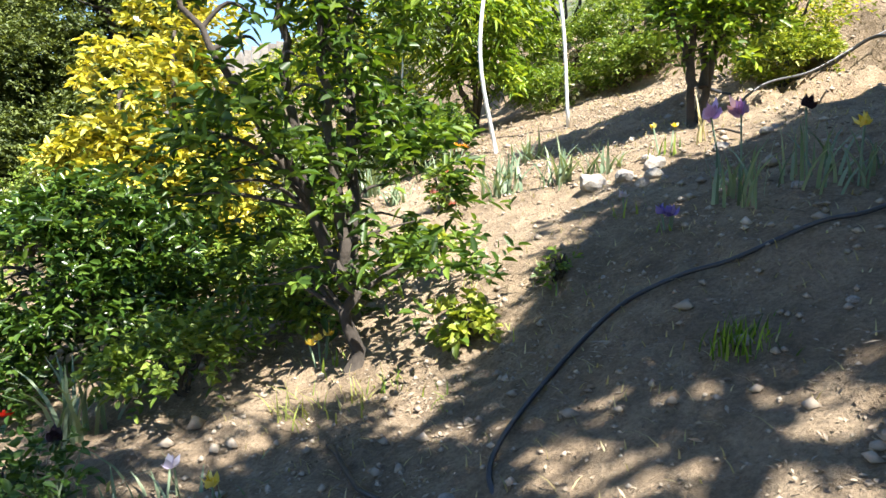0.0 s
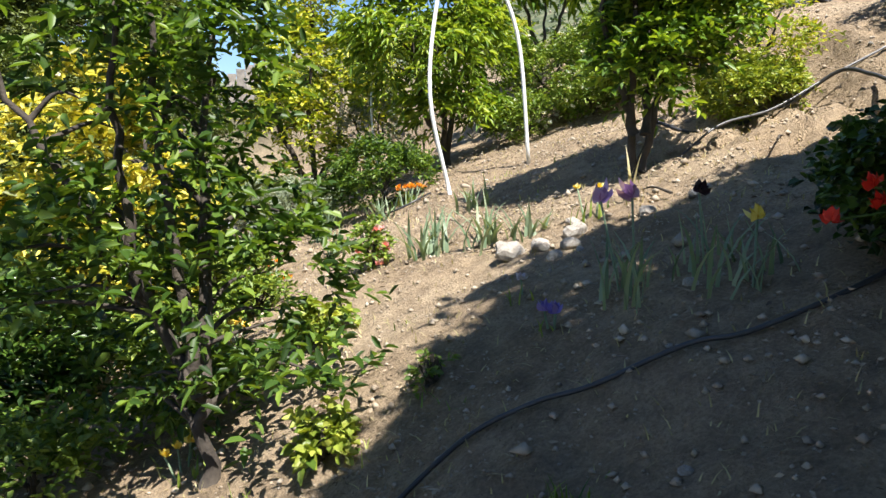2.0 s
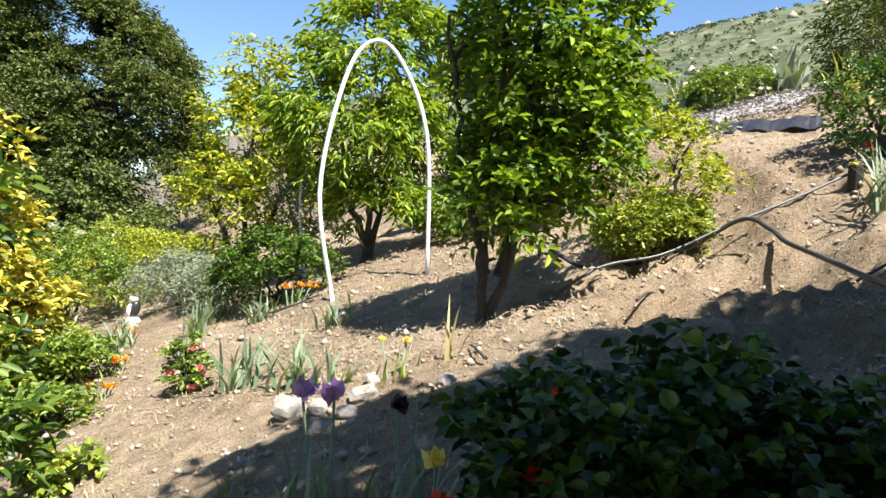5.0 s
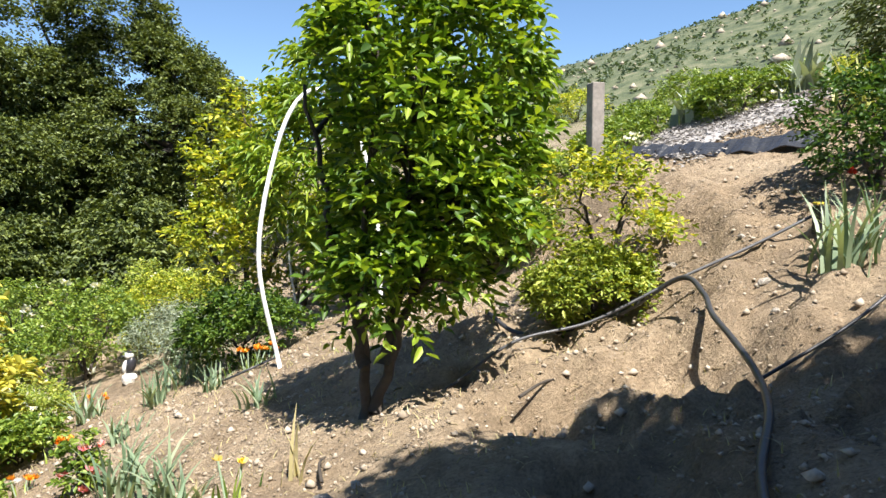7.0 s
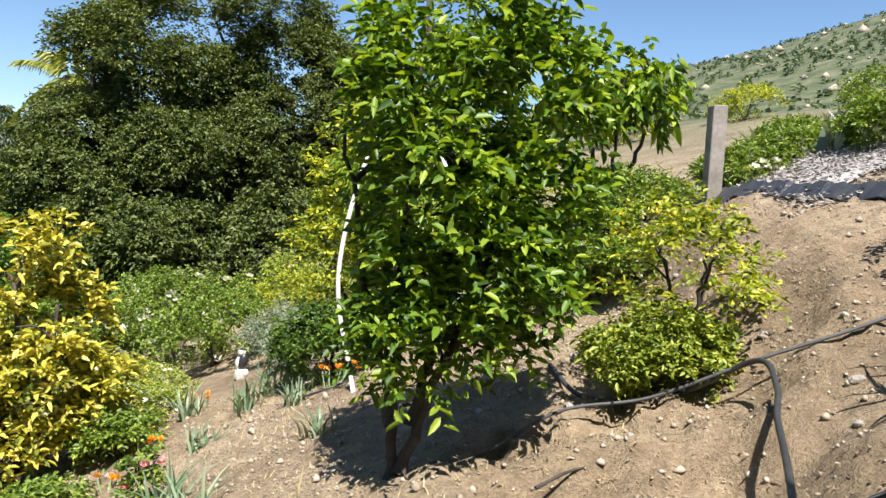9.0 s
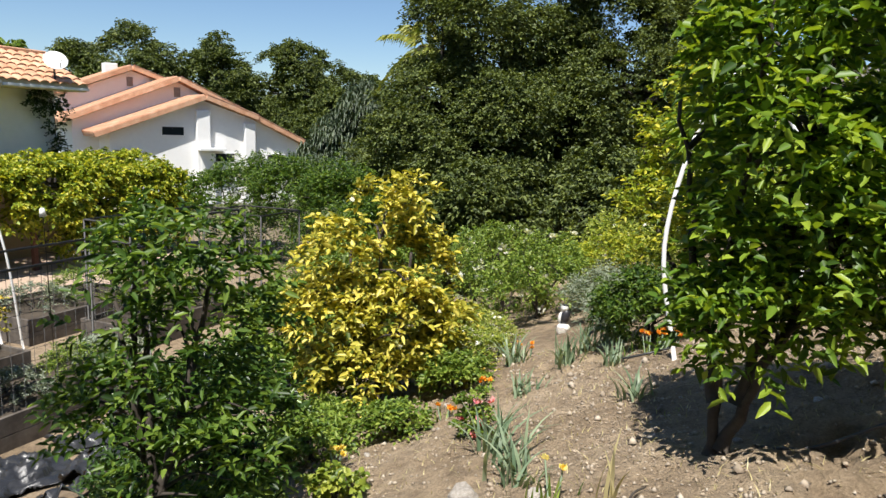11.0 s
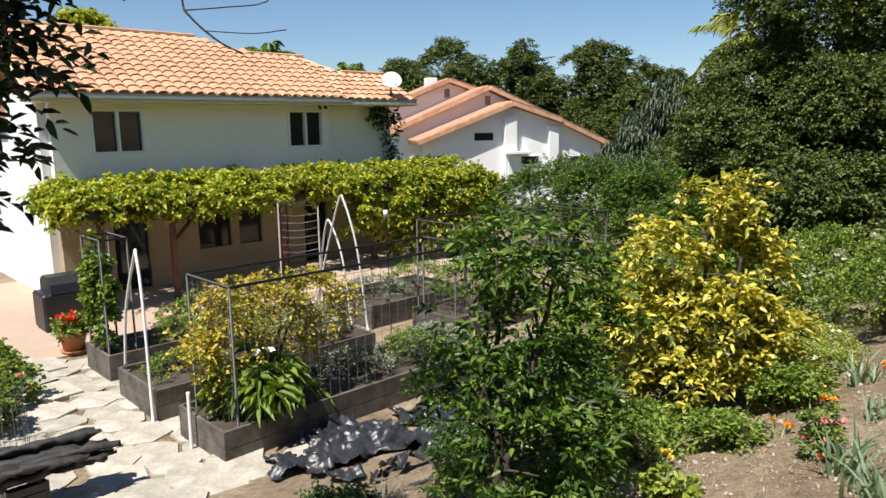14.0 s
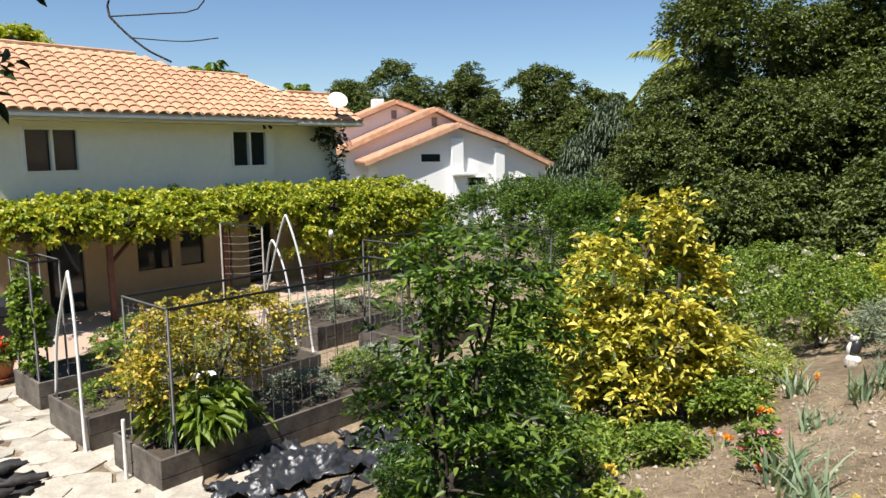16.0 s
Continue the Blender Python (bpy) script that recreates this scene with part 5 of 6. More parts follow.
def blade_plant(name, x, y, n, h, w, mat, label, spread=0.08, lean=0.45, seed=0, group="", flower=None, category="plant"):
    rng = np.random.default_rng(900 + seed)
    ob = thing(name, on(x, y), label, category, group)
    part("leaves", blades(n, h, w, rng, spread, lean), mat, ob)
    if flower:
        fm, cnt, size, fl, fh = flower
        for k in range(cnt):
            a = rng.uniform(0, 6.28)
            r = rng.uniform(0, spread * 1.5)
            q = (math.cos(a) * r, math.sin(a) * r, fh * rng.uniform(0.85, 1.1))
            part("stalk", tubes([[(q[0] * 0.5, q[1] * 0.5, 0), q]], [0.005], 6), L_BLADE, ob)
            part("blossom", blossom(size, fm, 9, 1.4), None, ob, fl, m=pose(*q, rng.uniform(-20, 20), rng.uniform(-20, 20), rng.uniform(0, 360)))
    return ob


IR = "grey-green clump of strap-leaved irises"
for k, (x, y, n, h) in enumerate(((2.55, 4.2, 22, 0.42), (2.75, 3.85, 14, 0.4), (2.5, 6.5, 20, 0.4), (2.62, 6.9, 16, 0.45), (3.0, 6.2, 12, 0.3), (6.05, 2.75, 16, 0.5), (6.3, 2.85, 14, 0.5), (2.35, 5.6, 10, 0.3), (2.9, 3.55, 10, 0.3), (1.9, 6.9, 14, 0.4), (-0.25, 3.6, 16, 0.45), (0.0, 5.6, 16, 0.5), (3.3, 5.0, 8, 0.35), (2.8, 7.3, 14, 0.5))):
    blade_plant("iris_clump", x, y, n + 12, h, 0.024, L_BLADE, IR, 0.06, 0.75, k, "iris clumps")
blade_plant("tulip_clump", 2.53, 2.16, 30, 0.34, 0.016, L_BLADE, "blue-green iris clump with large lilac blooms", 0.12, 0.6, 30, flower=(P_PURPLE, 2, 0.125, "lilac iris bloom", 0.36))
blade_plant("tulip_clump", 2.75, 1.98, 22, 0.34, 0.016, L_BLADE, "blue-green iris clump with a near-black bloom", 0.12, 0.6, 31, flower=(P_BLACK, 1, 0.08, "near-black iris bloom", 0.38))
blade_plant("yellow_iris", 2.7, 1.75, 12, 0.3, 0.022, L_BLADE, "iris clump with a pale yellow bloom", 0.08, 0.6, 32, flower=(P_YELLOW, 1, 0.085, "pale yellow bloom", 0.3))
blade_plant("violet_flower", 2.2, 2.3, 8, 0.1, 0.012, L_MIX, "low plant with violet blue flowers", 0.06, 0.6, 33, flower=(P_BLUE, 3, 0.075, "violet blue bloom", 0.09))
blade_plant("violet_flower", 2.35, 2.75, 8, 0.12, 0.012, L_MIX, "low plant with a lilac flower", 0.06, 0.6, 34, flower=(P_LILAC, 1, 0.06, "lilac bloom", 0.1))
blade_plant("iris_clump", -0.03, 2.5, 26, 0.2, 0.014, L_BLADE, "iris clump with a pale pink bloom", 0.12, 0.7, 35, flower=(P_LILAC, 1, 0.075, "pale pink bloom", 0.16))
blade_plant("yellow_iris", 0.13, 2.33, 12, 0.16, 0.014, L_BLADE, "iris clump with a yellow bloom", 0.06, 0.7, 36, flower=(P_YELLOW, 1, 0.075, "yellow bloom", 0.12))
blade_plant("grass_tuft", 1.58, 1.37, 90, 0.12, 0.008, L_TREE, "tuft of fresh green grass on bare soil", 0.06, 0.5, 37)
blade_plant("small_yellow_flower", 3.15, 3.25, 10, 0.2, 0.015, L_MIX, "small plant with a yellow flower", 0.06, 0.4, 38, flower=(P_YELLOW, 2, 0.05, "small yellow flower", 0.2))
blade_plant("dry_stalk", 3.42, 3.2, 5, 0.4, 0.02, L_STRAW, "bent dry pale stalks beside the tree", 0.03, 0.8, 39)
for k, (x, y) in enumerate(((3.28, 6.3), (3.4, 6.42))):
    blade_plant("orange_flower_plant", x, y, 22, 0.18, 0.014, L_MIX, "low plant with orange and yellow flowers", 0.1, 0.7, 40 + k, flower=(P_ORANGE, 6, 0.06, "orange flower", 0.18))
for k, (x, y) in enumerate(((1.25, 4.35), (1.75, 5.3), (1.85, 6.0), (1.6, 6.6), (1.95, 7.2), (0.8, 3.15))):
    blade_plant("orange_flower_plant", x, y, 14, 0.14, 0.014, L_MIX, "low plant with orange and yellow flowers beside the path", 0.08, 0.7, 50 + k, flower=(P_YELLOW if k in (0, 3, 5) else P_ORANGE, 4, 0.055, "orange or yellow flower", 0.14))
for k, (x, y) in enumerate(((1.6, 12.6), (2.1, 10.8), (1.0, 11.3), (3.0, 12.5))):
    blade_plant("ornamental_grass", x, y, 160, 0.75, 0.012, L_GRASSY, "yellow-green fountain grass tussock", 0.15, 0.6, 60 + k, "grass tussocks")
for k, (x, y, s) in enumerate(((8.95, 6.1, 0.65), (8.0, 8.2, 0.6), (8.3, 7.1, 0.55))):
    blade_plant("agave", x, y, 34, s, 0.11, L_GREY, "blue-grey agave rosette with stiff pointed leaves", 0.07, 0.75, 70 + k, "agaves")
blade_plant("yucca", 8.15, 4.6, 40, 0.6, 0.03, L_GRASSY, "yellow-striped yucca with stiff leaves", 0.08, 0.6, 75)
shrub("pink_rose", 2.27, 4.6, 0.3, 0.4, L_MIX, "small pink rose bush beside the path", 60, (0.045, 0.028), flowers=(P_PINK, 9, 0.065, "blossom", "pink rose"), reach=0.08)
shrub("weed", 1.6, 3.75, 0.34, 0.26, L_SPRING, "fresh green leafy weed on the path edge", 50, (0.06, 0.045), reach=0.08)
shrub("weed", 1.28, 2.62, 0.26, 0.18, L_SPRING, "fresh green leafy weed under the young tree", 50, (0.06, 0.045), reach=0.08)
shrub("weed", 1.75, 2.55, 0.16, 0.12, L_MIX, "small green weed on bare soil", 14, (0.04, 0.02), reach=0.06)

for k, (x, y, n, hh) in enumerate(((0.75, 2.6, 30, 0.14), (0.95, 2.65, 26, 0.12), (0.55, 2.75, 30, 0.16), (1.05, 2.3, 16, 0.1), (1.4, 2.35, 14, 0.08), (1.75, 2.3, 14, 0.08), (1.55, 3.0, 16, 0.1), (2.0, 3.3, 12, 0.08), (3.6, 4.6, 16, 0.1), (4.3, 5.0, 16, 0.1), (4.0, 5.6, 18, 0.12))):
    blade_plant("grass_tuft", x, y, n, hh, 0.007, L_MIX if k % 2 else L_GRASSY, "small tuft of green and straw grass", 0.07, 0.9, 80 + k, "grass tufts")
for k, (x, y) in enumerate(((-0.35, 2.75), (-0.55, 3.1))):
    blade_plant("iris_clump", x, y, 24, 0.3, 0.016, L_BLADE, IR, 0.1, 0.7, 95 + k, "iris clumps", flower=(P_BLACK, 1, 0.08, "dark maroon bloom", 0.28))
shrub("low_shrub", -0.6, 2.7, 0.6, 0.35, L_DEEP, "low dark leafy plant at the slope foot", 110, (0.055, 0.028), flowers=(P_ORANGE, 3, 0.04, "blossom", "small orange flower"), group="low green plants")
shrub("low_shrub", -0.75, 4.3, 0.7, 0.5, L_DEEP, "low dark leafy plant with red blooms", 110, (0.055, 0.028), flowers=(P_RED, 3, 0.07, "blossom", "red flower"), group="low green plants")

# ---- hoops, hoses, post and small things on the slope ----
pipe_arch([on(3.52, 5.81), (3.36, 5.85, 1.9), (3.52, 5.95, 2.8), (3.75, 6.05, 3.25), (4.02, 6.0, 3.2), (4.3, 5.85, 2.5), on(4.36, 5.76)], 0.019, "tall white plastic pipe hoop over the slope")
pipe_arch([on(3.9, 8.5), (3.8, 8.5, 1.7), (3.8, 8.4, 2.4), (3.95, 8.2, 2.9)], 0.013, "thin grey plastic pipe standing in the soil")
hose1 = [on(0.74, 1.5, -0.02), on(0.83, 1.67, 0.02), on(1.17, 1.88, 0.02), on(1.58, 1.97, 0.02), on(1.81, 1.88, 0.02), on(1.98, 1.77, 0.02), on(2.25, 1.61, 0.02), on(2.42, 1.48, 0.02), on(2.9, 1.32, 0.02), on(3.6, 1.35, 0.02)]
tagged(part("irrigation_hose", tubes([bez(hose1, 60)], [0.0095], 8), M_HOSE, None, smooth=True), "black irrigation hose lying across the soil", "hose")
hose6 = [on(0.58, 2.45, 0.0), on(0.56, 2.31, 0.02), on(0.52, 2.05, 0.02), on(0.51, 1.87, 0.02), on(0.6, 1.6, 0.0)]
tagged(part("irrigation_hose", tubes([bez(hose6, 24)], [0.0095], 8), M_HOSE, None, smooth=True), "short black hose end lying in dry grass", "hose")
hose2 = [on(4.05, 3.72, 0.02), (4.33, 3.834, 1.25), on(4.75, 3.8, 0.07), on(5.2, 3.7, 0.08), (5.677, 3.579, 1.875), on(6.1, 3.45, 0.06), on(6.5, 3.32, 0.05)]
tagged(part("irrigation_hose", tubes([bez(hose2, 60)], [0.0095], 8), M_HOSE2, None, smooth=True), "grey-black irrigation hose running up the slope", "hose")
hose3 = [on(4.85, 4.55, 0.03), on(5.0, 4.2, 0.04), on(5.4, 3.8, 0.05), (5.66, 3.5, 1.9), (5.62, 3.22, 1.85), (5.5, 2.983, 1.775), (5.35, 2.63, 1.71), (5.184, 2.289, 1.65), on(4.95, 1.95, 0.04), on(4.66, 1.65, 0.03), on(4.4, 1.3, 0.03)]
tagged(part("irrigation_hose", tubes([bez(hose3, 80)], [0.0155], 8), M_HOSE, None, smooth=True), "thick black hose arching over a scoop in the bank", "hose")
hose4 = [on(5.18, 2.29, 0.04), on(5.6, 2.25, 0.03), on(6.1, 2.3, 0.03), on(6.8, 2.4, 0.03)]
tagged(part("drip_line", tubes([bez(hose4, 30)], [0.008], 8), M_HOSE, None, smooth=True), "thin black drip line on the soil", "hose")
hose5 = [on(3.05, 6.3, 0.02), on(3.1, 6.1, 0.05), on(3.3, 6.05, 0.03), on(3.5, 6.2, 0.03)]
tagged(part("drip_line", tubes([bez(hose5, 30)], [0.01], 8), M_HOSE, None, smooth=True), "thin black drip line on the soil", "hose")
valve = thing("valve_box", on(6.46, 3.28), "small dark valve box with a yellow tag", "valve box")
part("box", boxbm(-0.04, 0.04, -0.035, 0.035, 0, 0.17, bev=0.006), M_BLACK, valve)
part("tag", boxbm(-0.05, 0.0, -0.02, 0.02, 0.174, 0.19, bev=0.003), plain("yellow_tag", (0.6, 0.45, 0.05)), valve)
post = thing("post", (6.59, 6.24, lz(6.59, 6.24) - 0.05), "square grey weathered wooden post on the bank", "post")
part("timber", boxbm(-0.065, 0.065, -0.065, 0.065, 0, 0.9, bev=0.006), M_POST, post)
stat = thing("garden_figurine", on(2.0, 8.66), "black and white bird figurine on a pale stone", "statue")
fig = bmesh.new()


def lump(bm, x, z, rx, rz, mat, tilt=0.0):
    g = bmesh.ops.create_uvsphere(bm, u_segments=14, v_segments=10, radius=1.0)
    for v in g["verts"]:
        v.co = Matrix.Rotation(tilt, 3, "Y") @ Vector((v.co.x * rx, v.co.y * rx, v.co.z * rz)) + Vector((x, 0, z))
    for q in {q for v in g["verts"] for q in v.link_faces}:
        q.material_index = mat


lump(fig, 0.0, 0.07, 0.085, 0.06, 0)            # pale stone
lump(fig, 0.01, 0.21, 0.062, 0.11, 1, 0.25)     # dark back and wings
lump(fig, -0.03, 0.2, 0.048, 0.085, 0, 0.2)     # white breast
lump(fig, 0.0, 0.325, 0.052, 0.045, 0)          # white head
lump(fig, 0.005, 0.358, 0.038, 0.02, 1)         # dark cap
lump(fig, -0.06, 0.32, 0.03, 0.012, 1)          # bill
figure = part("figure", fig, plain("white_glazed_pottery", (0.75, 0.73, 0.68), 0.4, var=0.08), stat, smooth=True)
figure.data.materials.append(plain("black_glazed_pottery", (0.03, 0.03, 0.035), 0.35, var=0.3))


def rock_mesh(seed, sub=2):
    bm = bmesh.new()
    bmesh.ops.create_icosphere(bm, subdivisions=sub, radius=1.0)
    for v in bm.verts:
        k = 1 + 0.35 * noise.noise(v.co * 1.3 + Vector((seed * 3.1, 0, 0)))
        v.co = Vector((v.co.x * k, v.co.y * k * 0.8, v.co.z * k * 0.6))
    me = bpy.data.meshes.new("stone")
    bm.to_mesh(me)
    bm.free()
    me.materials.append(M_STONE)
    return me


rocks = [rock_mesh(k) for k in range(5)]
rs = random.Random(21)
spots = [(2.0, 8.6, 0.09), (2.75, 3.2, 0.07), (2.85, 3.05, 0.06), (2.95, 3.15, 0.08), (2.7, 3.0, 0.05), (3.05, 3.3, 0.05), (2.65, 3.35, 0.1), (3.3, 2.95, 0.06), (3.5, 2.8, 0.05)]
for k in range(34):
    spots.append((rs.uniform(0.5, 6.2), rs.uniform(1.2, 6), rs.uniform(0.012, 0.04)))
for k, (x, y, s) in enumerate(spots):
    o = part("stone", rocks[k % 5], None, None, m=Matrix.Translation((x, y, float(gz(x, y)) + s * 0.25)) @ pose(0, 0, 0, rs.uniform(-20, 20), rs.uniform(-20, 20), rs.uniform(0, 360)) @ Matrix.Scale(s, 4))
    tagged(o, "rough tan stone half sunk in the soil", "stone", "stones on the slope")
for (x, y, l, r) in ((3.55, 3.15, 0.3, 80), (4.7, 3.2, 0.5, 30), (4.55, 3.05, 0.45, 60)):
    o = part("stick", tubes([bez([(-l / 2, 0, 0.01), (0, 0.02, 0.04), (l / 2, 0, 0.02)], 8)], [np.linspace(0.009, 0.004, 9)], 6), M_BARK, None, m=Matrix.Translation(on(x, y, 0.01)) @ pose(0, 0, 0, 0, 0, r))
    tagged(o, "dry brown stick lying on the soil", "stick")
# weed fabric and mulch on the terrace
FX, FY = np.meshgrid(np.linspace(6.75, 8.5, 40), np.linspace(5.2, 7.6, 40), indexing="ij")
FX = FX + 0.12 * np.sin(FY * 6.1) + 0.08 * np.sin(FY * 14)
FY = FY + 0.12 * np.sin(FX * 5.3)
FZ = gz(FX, FY) + 0.02 + 0.012 * np.sin(FX * 9 + FY * 4) * np.sin(FY * 7)
k0 = (np.arange(39)[:, None] * 40 + np.arange(39)[None]).ravel()
fab = part("weed_fabric", mesh_np("weed_fabric", np.stack([FX, FY, FZ], -1).reshape(-1, 3), np.stack([k0, k0 + 40, k0 + 41, k0 + 1], 1)), plain("grey_weed_fabric", (0.27, 0.25, 0.235), 0.95, var=0.5, relief=0.01, scale=16), None, smooth=True)
fab.modifiers.new("thick", "SOLIDIFY").thickness = 0.01
tagged(fab, "grey mulch over weed fabric with a black edge", "weed fabric")
edge = bez([(x, y, float(gz(x, y)) + 0.04) for x, y in ((6.5, 6.0), (6.62, 5.65), (6.8, 5.25), (7.13, 4.8), (7.5, 4.4))], 40)
bm = bmesh.new()
rows = [(bm.verts.new((p[0] - 0.03, p[1] - 0.03, p[2] - 0.04 + 0.02 * math.sin(k * 1.1))), bm.verts.new((p[0] + 0.12, p[1] + 0.09, p[2] + 0.09 + 0.012 * math.sin(k * 0.9) + 0.01 * math.sin(k * 2.3)))) for k, p in enumerate(edge)]
for a, b in zip(rows, rows[1:]):
    bm.faces.new((a[0], b[0], b[1], a[1]))
ob = part("fabric_edge", bm, M_FABRIC, None)
ob.modifiers.new("thick", "SOLIDIFY").thickness = 0.008
tagged(ob, "black fabric edge hanging over the bank", "weed fabric")

# litter of chips, grit and dry grass
rng = np.random.default_rng(31)
N = 11000
px, py = rng.uniform(6.65, 9.2, N), rng.uniform(4.9, 8.6, N)
mul = leaf_mesh(np.stack([px, py, gz(px, py) + rng.uniform(0.02, 0.04, N)], 1), rng.normal(0, 1, (N, 3)) * np.array([1, 1, 0.2]), 0.05, 0.02, rng, fold=0.2, droop=0.0, simple=True)
tagged(part("mulch", mul, M_MULCH, None), "pale grey bark mulch on the terrace", "mulch", kind="stuff")
N = 80000
px, py = rng.uniform(-1.5, 8.5, N), rng.uniform(0.4, 9.0, N)
keep = np.array([noise.noise(Vector((a * 1.1, b * 1.1, 7.0))) for a, b in zip(px, py)]) + rng.uniform(-0.5, 0.5, N) - 0.6 * np.exp(-((px - 1.55 - 0.05 * py) / 0.33) ** 2) * (py > 3.2) > 0.0
px, py = px[keep], py[keep]
pos = np.stack([px, py, gz(px, py) + 0.006], 1)
dirs = rng.normal(0, 1, (len(px), 3)) * np.array([1, 1, 0.25])
chips = part("litter", leaf_mesh(pos, dirs, np.where(rng.uniform(0, 1, len(px)) < 0.1, 0.05, 0.022), rng.uniform(0.005, 0.013, len(px)), rng, fold=0.25, droop=0.0, simple=True), M_CHIP, None)
tagged(chips, "dry wood chips and leaf litter on the soil", "litter", kind="stuff")
N = 9000
px, py = rng.uniform(0.0, 7.0, N), rng.uniform(0.6, 7.5, N)
base_v = np.array([(1, 0, 0), (-0.8, 0.3, 0), (0, 0.9, 0.1), (0.1, -0.8, 0), (0, 0, 0.7), (0, 0, -0.5)], float)
base_f = np.array([(0, 2, 4), (2, 1, 4), (1, 3, 4), (3, 0, 4), (2, 0, 5), (1, 2, 5), (3, 1, 5), (0, 3, 5)])
sz = rng.gamma(1.8, 0.0055, N)[:, None, None]
an = rng.uniform(0, 6.28, N)
rot = np.stack([np.stack([np.cos(an), -np.sin(an)], -1), np.stack([np.sin(an), np.cos(an)], -1)], 1)
V = np.broadcast_to(base_v, (N, 6, 3)) * rng.uniform(0.6, 1.3, (N, 6, 1)) * sz
V = np.concatenate([np.einsum("nij,nkj->nki", rot, V[..., :2]), V[..., 2:]], -1) + np.stack([px, py, gz(px, py) + sz[:, 0, 0] * 0.3], -1)[:, None]
grit = part("gravel", mesh_np("gravel", V.reshape(-1, 3), (np.arange(N)[:, None, None] * 6 + base_f[None]).reshape(-1, 3)), M_CLOD, None)
tagged(grit, "loose grit and small clods on the soil", "gravel", kind="stuff")
N = 4200
px, py = rng.uniform(0.3, 5.5, N), rng.uniform(1.0, 7.5, N)
gr = blades(N, 0.07, 0.006, rng, 0.0, 1.2, 3)
co = np.empty(len(gr.vertices) * 3, np.float32)
gr.vertices.foreach_get("co", co)
co = co.reshape(N, -1, 3)
co[..., 0] += px[:, None]
co[..., 1] += py[:, None]
co[..., 2] += gz(px, py)[:, None]
gr.vertices.foreach_set("co", co.ravel())
tagged(part("dry_grass", gr, L_STRAW, None), "thin dry grass blades on the soil", "grass", kind="stuff")

# ---- plants in the yard ----
VB = [(-14.3, y, 1.25, 1.05, 0.75, 0.34) for y in np.arange(5.0, 17.6, 0.9)] + [(-13.3, y, 1.05, 0.45, 0.7, 0.3) for y in np.arange(5.0, 17.6, 1.1)] + [(-13.1, y, 0.35, 0.42, 0.7, 0.75) for y in np.arange(12.4, 18.6, 0.8)] + [(-13.0, y, -0.5, 0.4, 0.7, 0.7) for y in np.arange(14.2, 18.6, 0.9)]
woody("grape_vine", (0, 0, 0), "sunlit green grape vine spread over the pergola", [[(-13.5, 10.2, PATIO + 0.0), (-13.45, 10.2, -0.3), (-13.5, 10.25, 0.9)], [(-13.5, 13.4, PATIO), (-13.45, 13.3, 0.0), (-13.5, 13.4, 0.9)]],
      VB, L_LIME, 8800, 6, (0.125, 0.1), reach=0.26, trunk_r=0.05, limbs=50, seed=41, category="vine", shell=0.5, droop=0.4, crown_name="foliage")


def yard(name, x, y, w, h, mat, label, z=PATIO + BEDH - 0.1, **k):
    return shrub(name, x, y, w, h, mat, label, z=z, **k)


shrub("climbing_beans", -9.05, 3.75, 0.8, 2.2, L_MIX, "climbing beans with round pale leaves on a trellis", 150, (0.10, 0.09), z=PATIO + 0.4, d=0.35, category="plant", reach=0.12)
shrub("yellow_vine", -4.95, 4.7, 1.1, 1.35, L_AUTUMN, "yellowing vine climbing over the cage", 400, (0.07, 0.05), z=PATIO + 0.95, d=3.0, category="vine", reach=0.2)
shrub("large_leaf_plant", -4.75, 4.3, 1.15, 0.9, L_MIX, "lush plant with long broad green leaves", 62, (0.3, 0.09), z=PATIO + 0.4, category="plant", reach=0.16, droop=0.5)
for (x, y, w, h, m, lab) in ((-5.0, 6.1, 1.0, 0.35, L_GREY, "grey-green herbs growing in the bed"), (-4.7, 7.2, 1.0, 0.55, L_MIX, "leafy green vegetables in the bed"), (-5.0, 7.9, 0.9, 0.4, L_GREY, "grey-green herbs growing in the bed"),
                             (-7.0, 4.3, 1.2, 0.3, L_MIX, "low green seedlings in the bed"), (-7.0, 5.8, 1.3, 0.75, L_GRASSY, "feathery yellow-green dill in the bed"), (-7.0, 6.7, 1.3, 0.8, L_GREY, "feathery grey-green herbs in the bed"), (-9.0, 5.0, 0.9, 0.35, L_MIX, "low green seedlings in the bed"), (-9.0, 6.3, 0.9, 0.5, L_MIX, "leafy green vegetables in the bed"),
                             (-8.8, 9.6, 1.5, 0.5, L_GREY, "grey-green cabbages in the bed"), (-8.8, 10.9, 1.5, 0.7, L_MIX, "leafy green vegetables in the bed"), (-6.5, 10.2, 1.2, 1.1, L_MIX, "tomato plants inside the cage"), (-6.5, 11.6, 1.2, 1.2, L_MIX, "tomato plants inside the cage"), (-5.3, 13.6, 1.2, 0.7, L_MIX, "leafy green vegetables in the bed"), (-5.3, 14.9, 1.2, 0.8, L_MIX, "leafy green vegetables in the bed")):
    yard("bed_plant", x, y, w, h, m, lab, n=170, leaf=(0.06, 0.022), category="plant", group="vegetables in the beds")
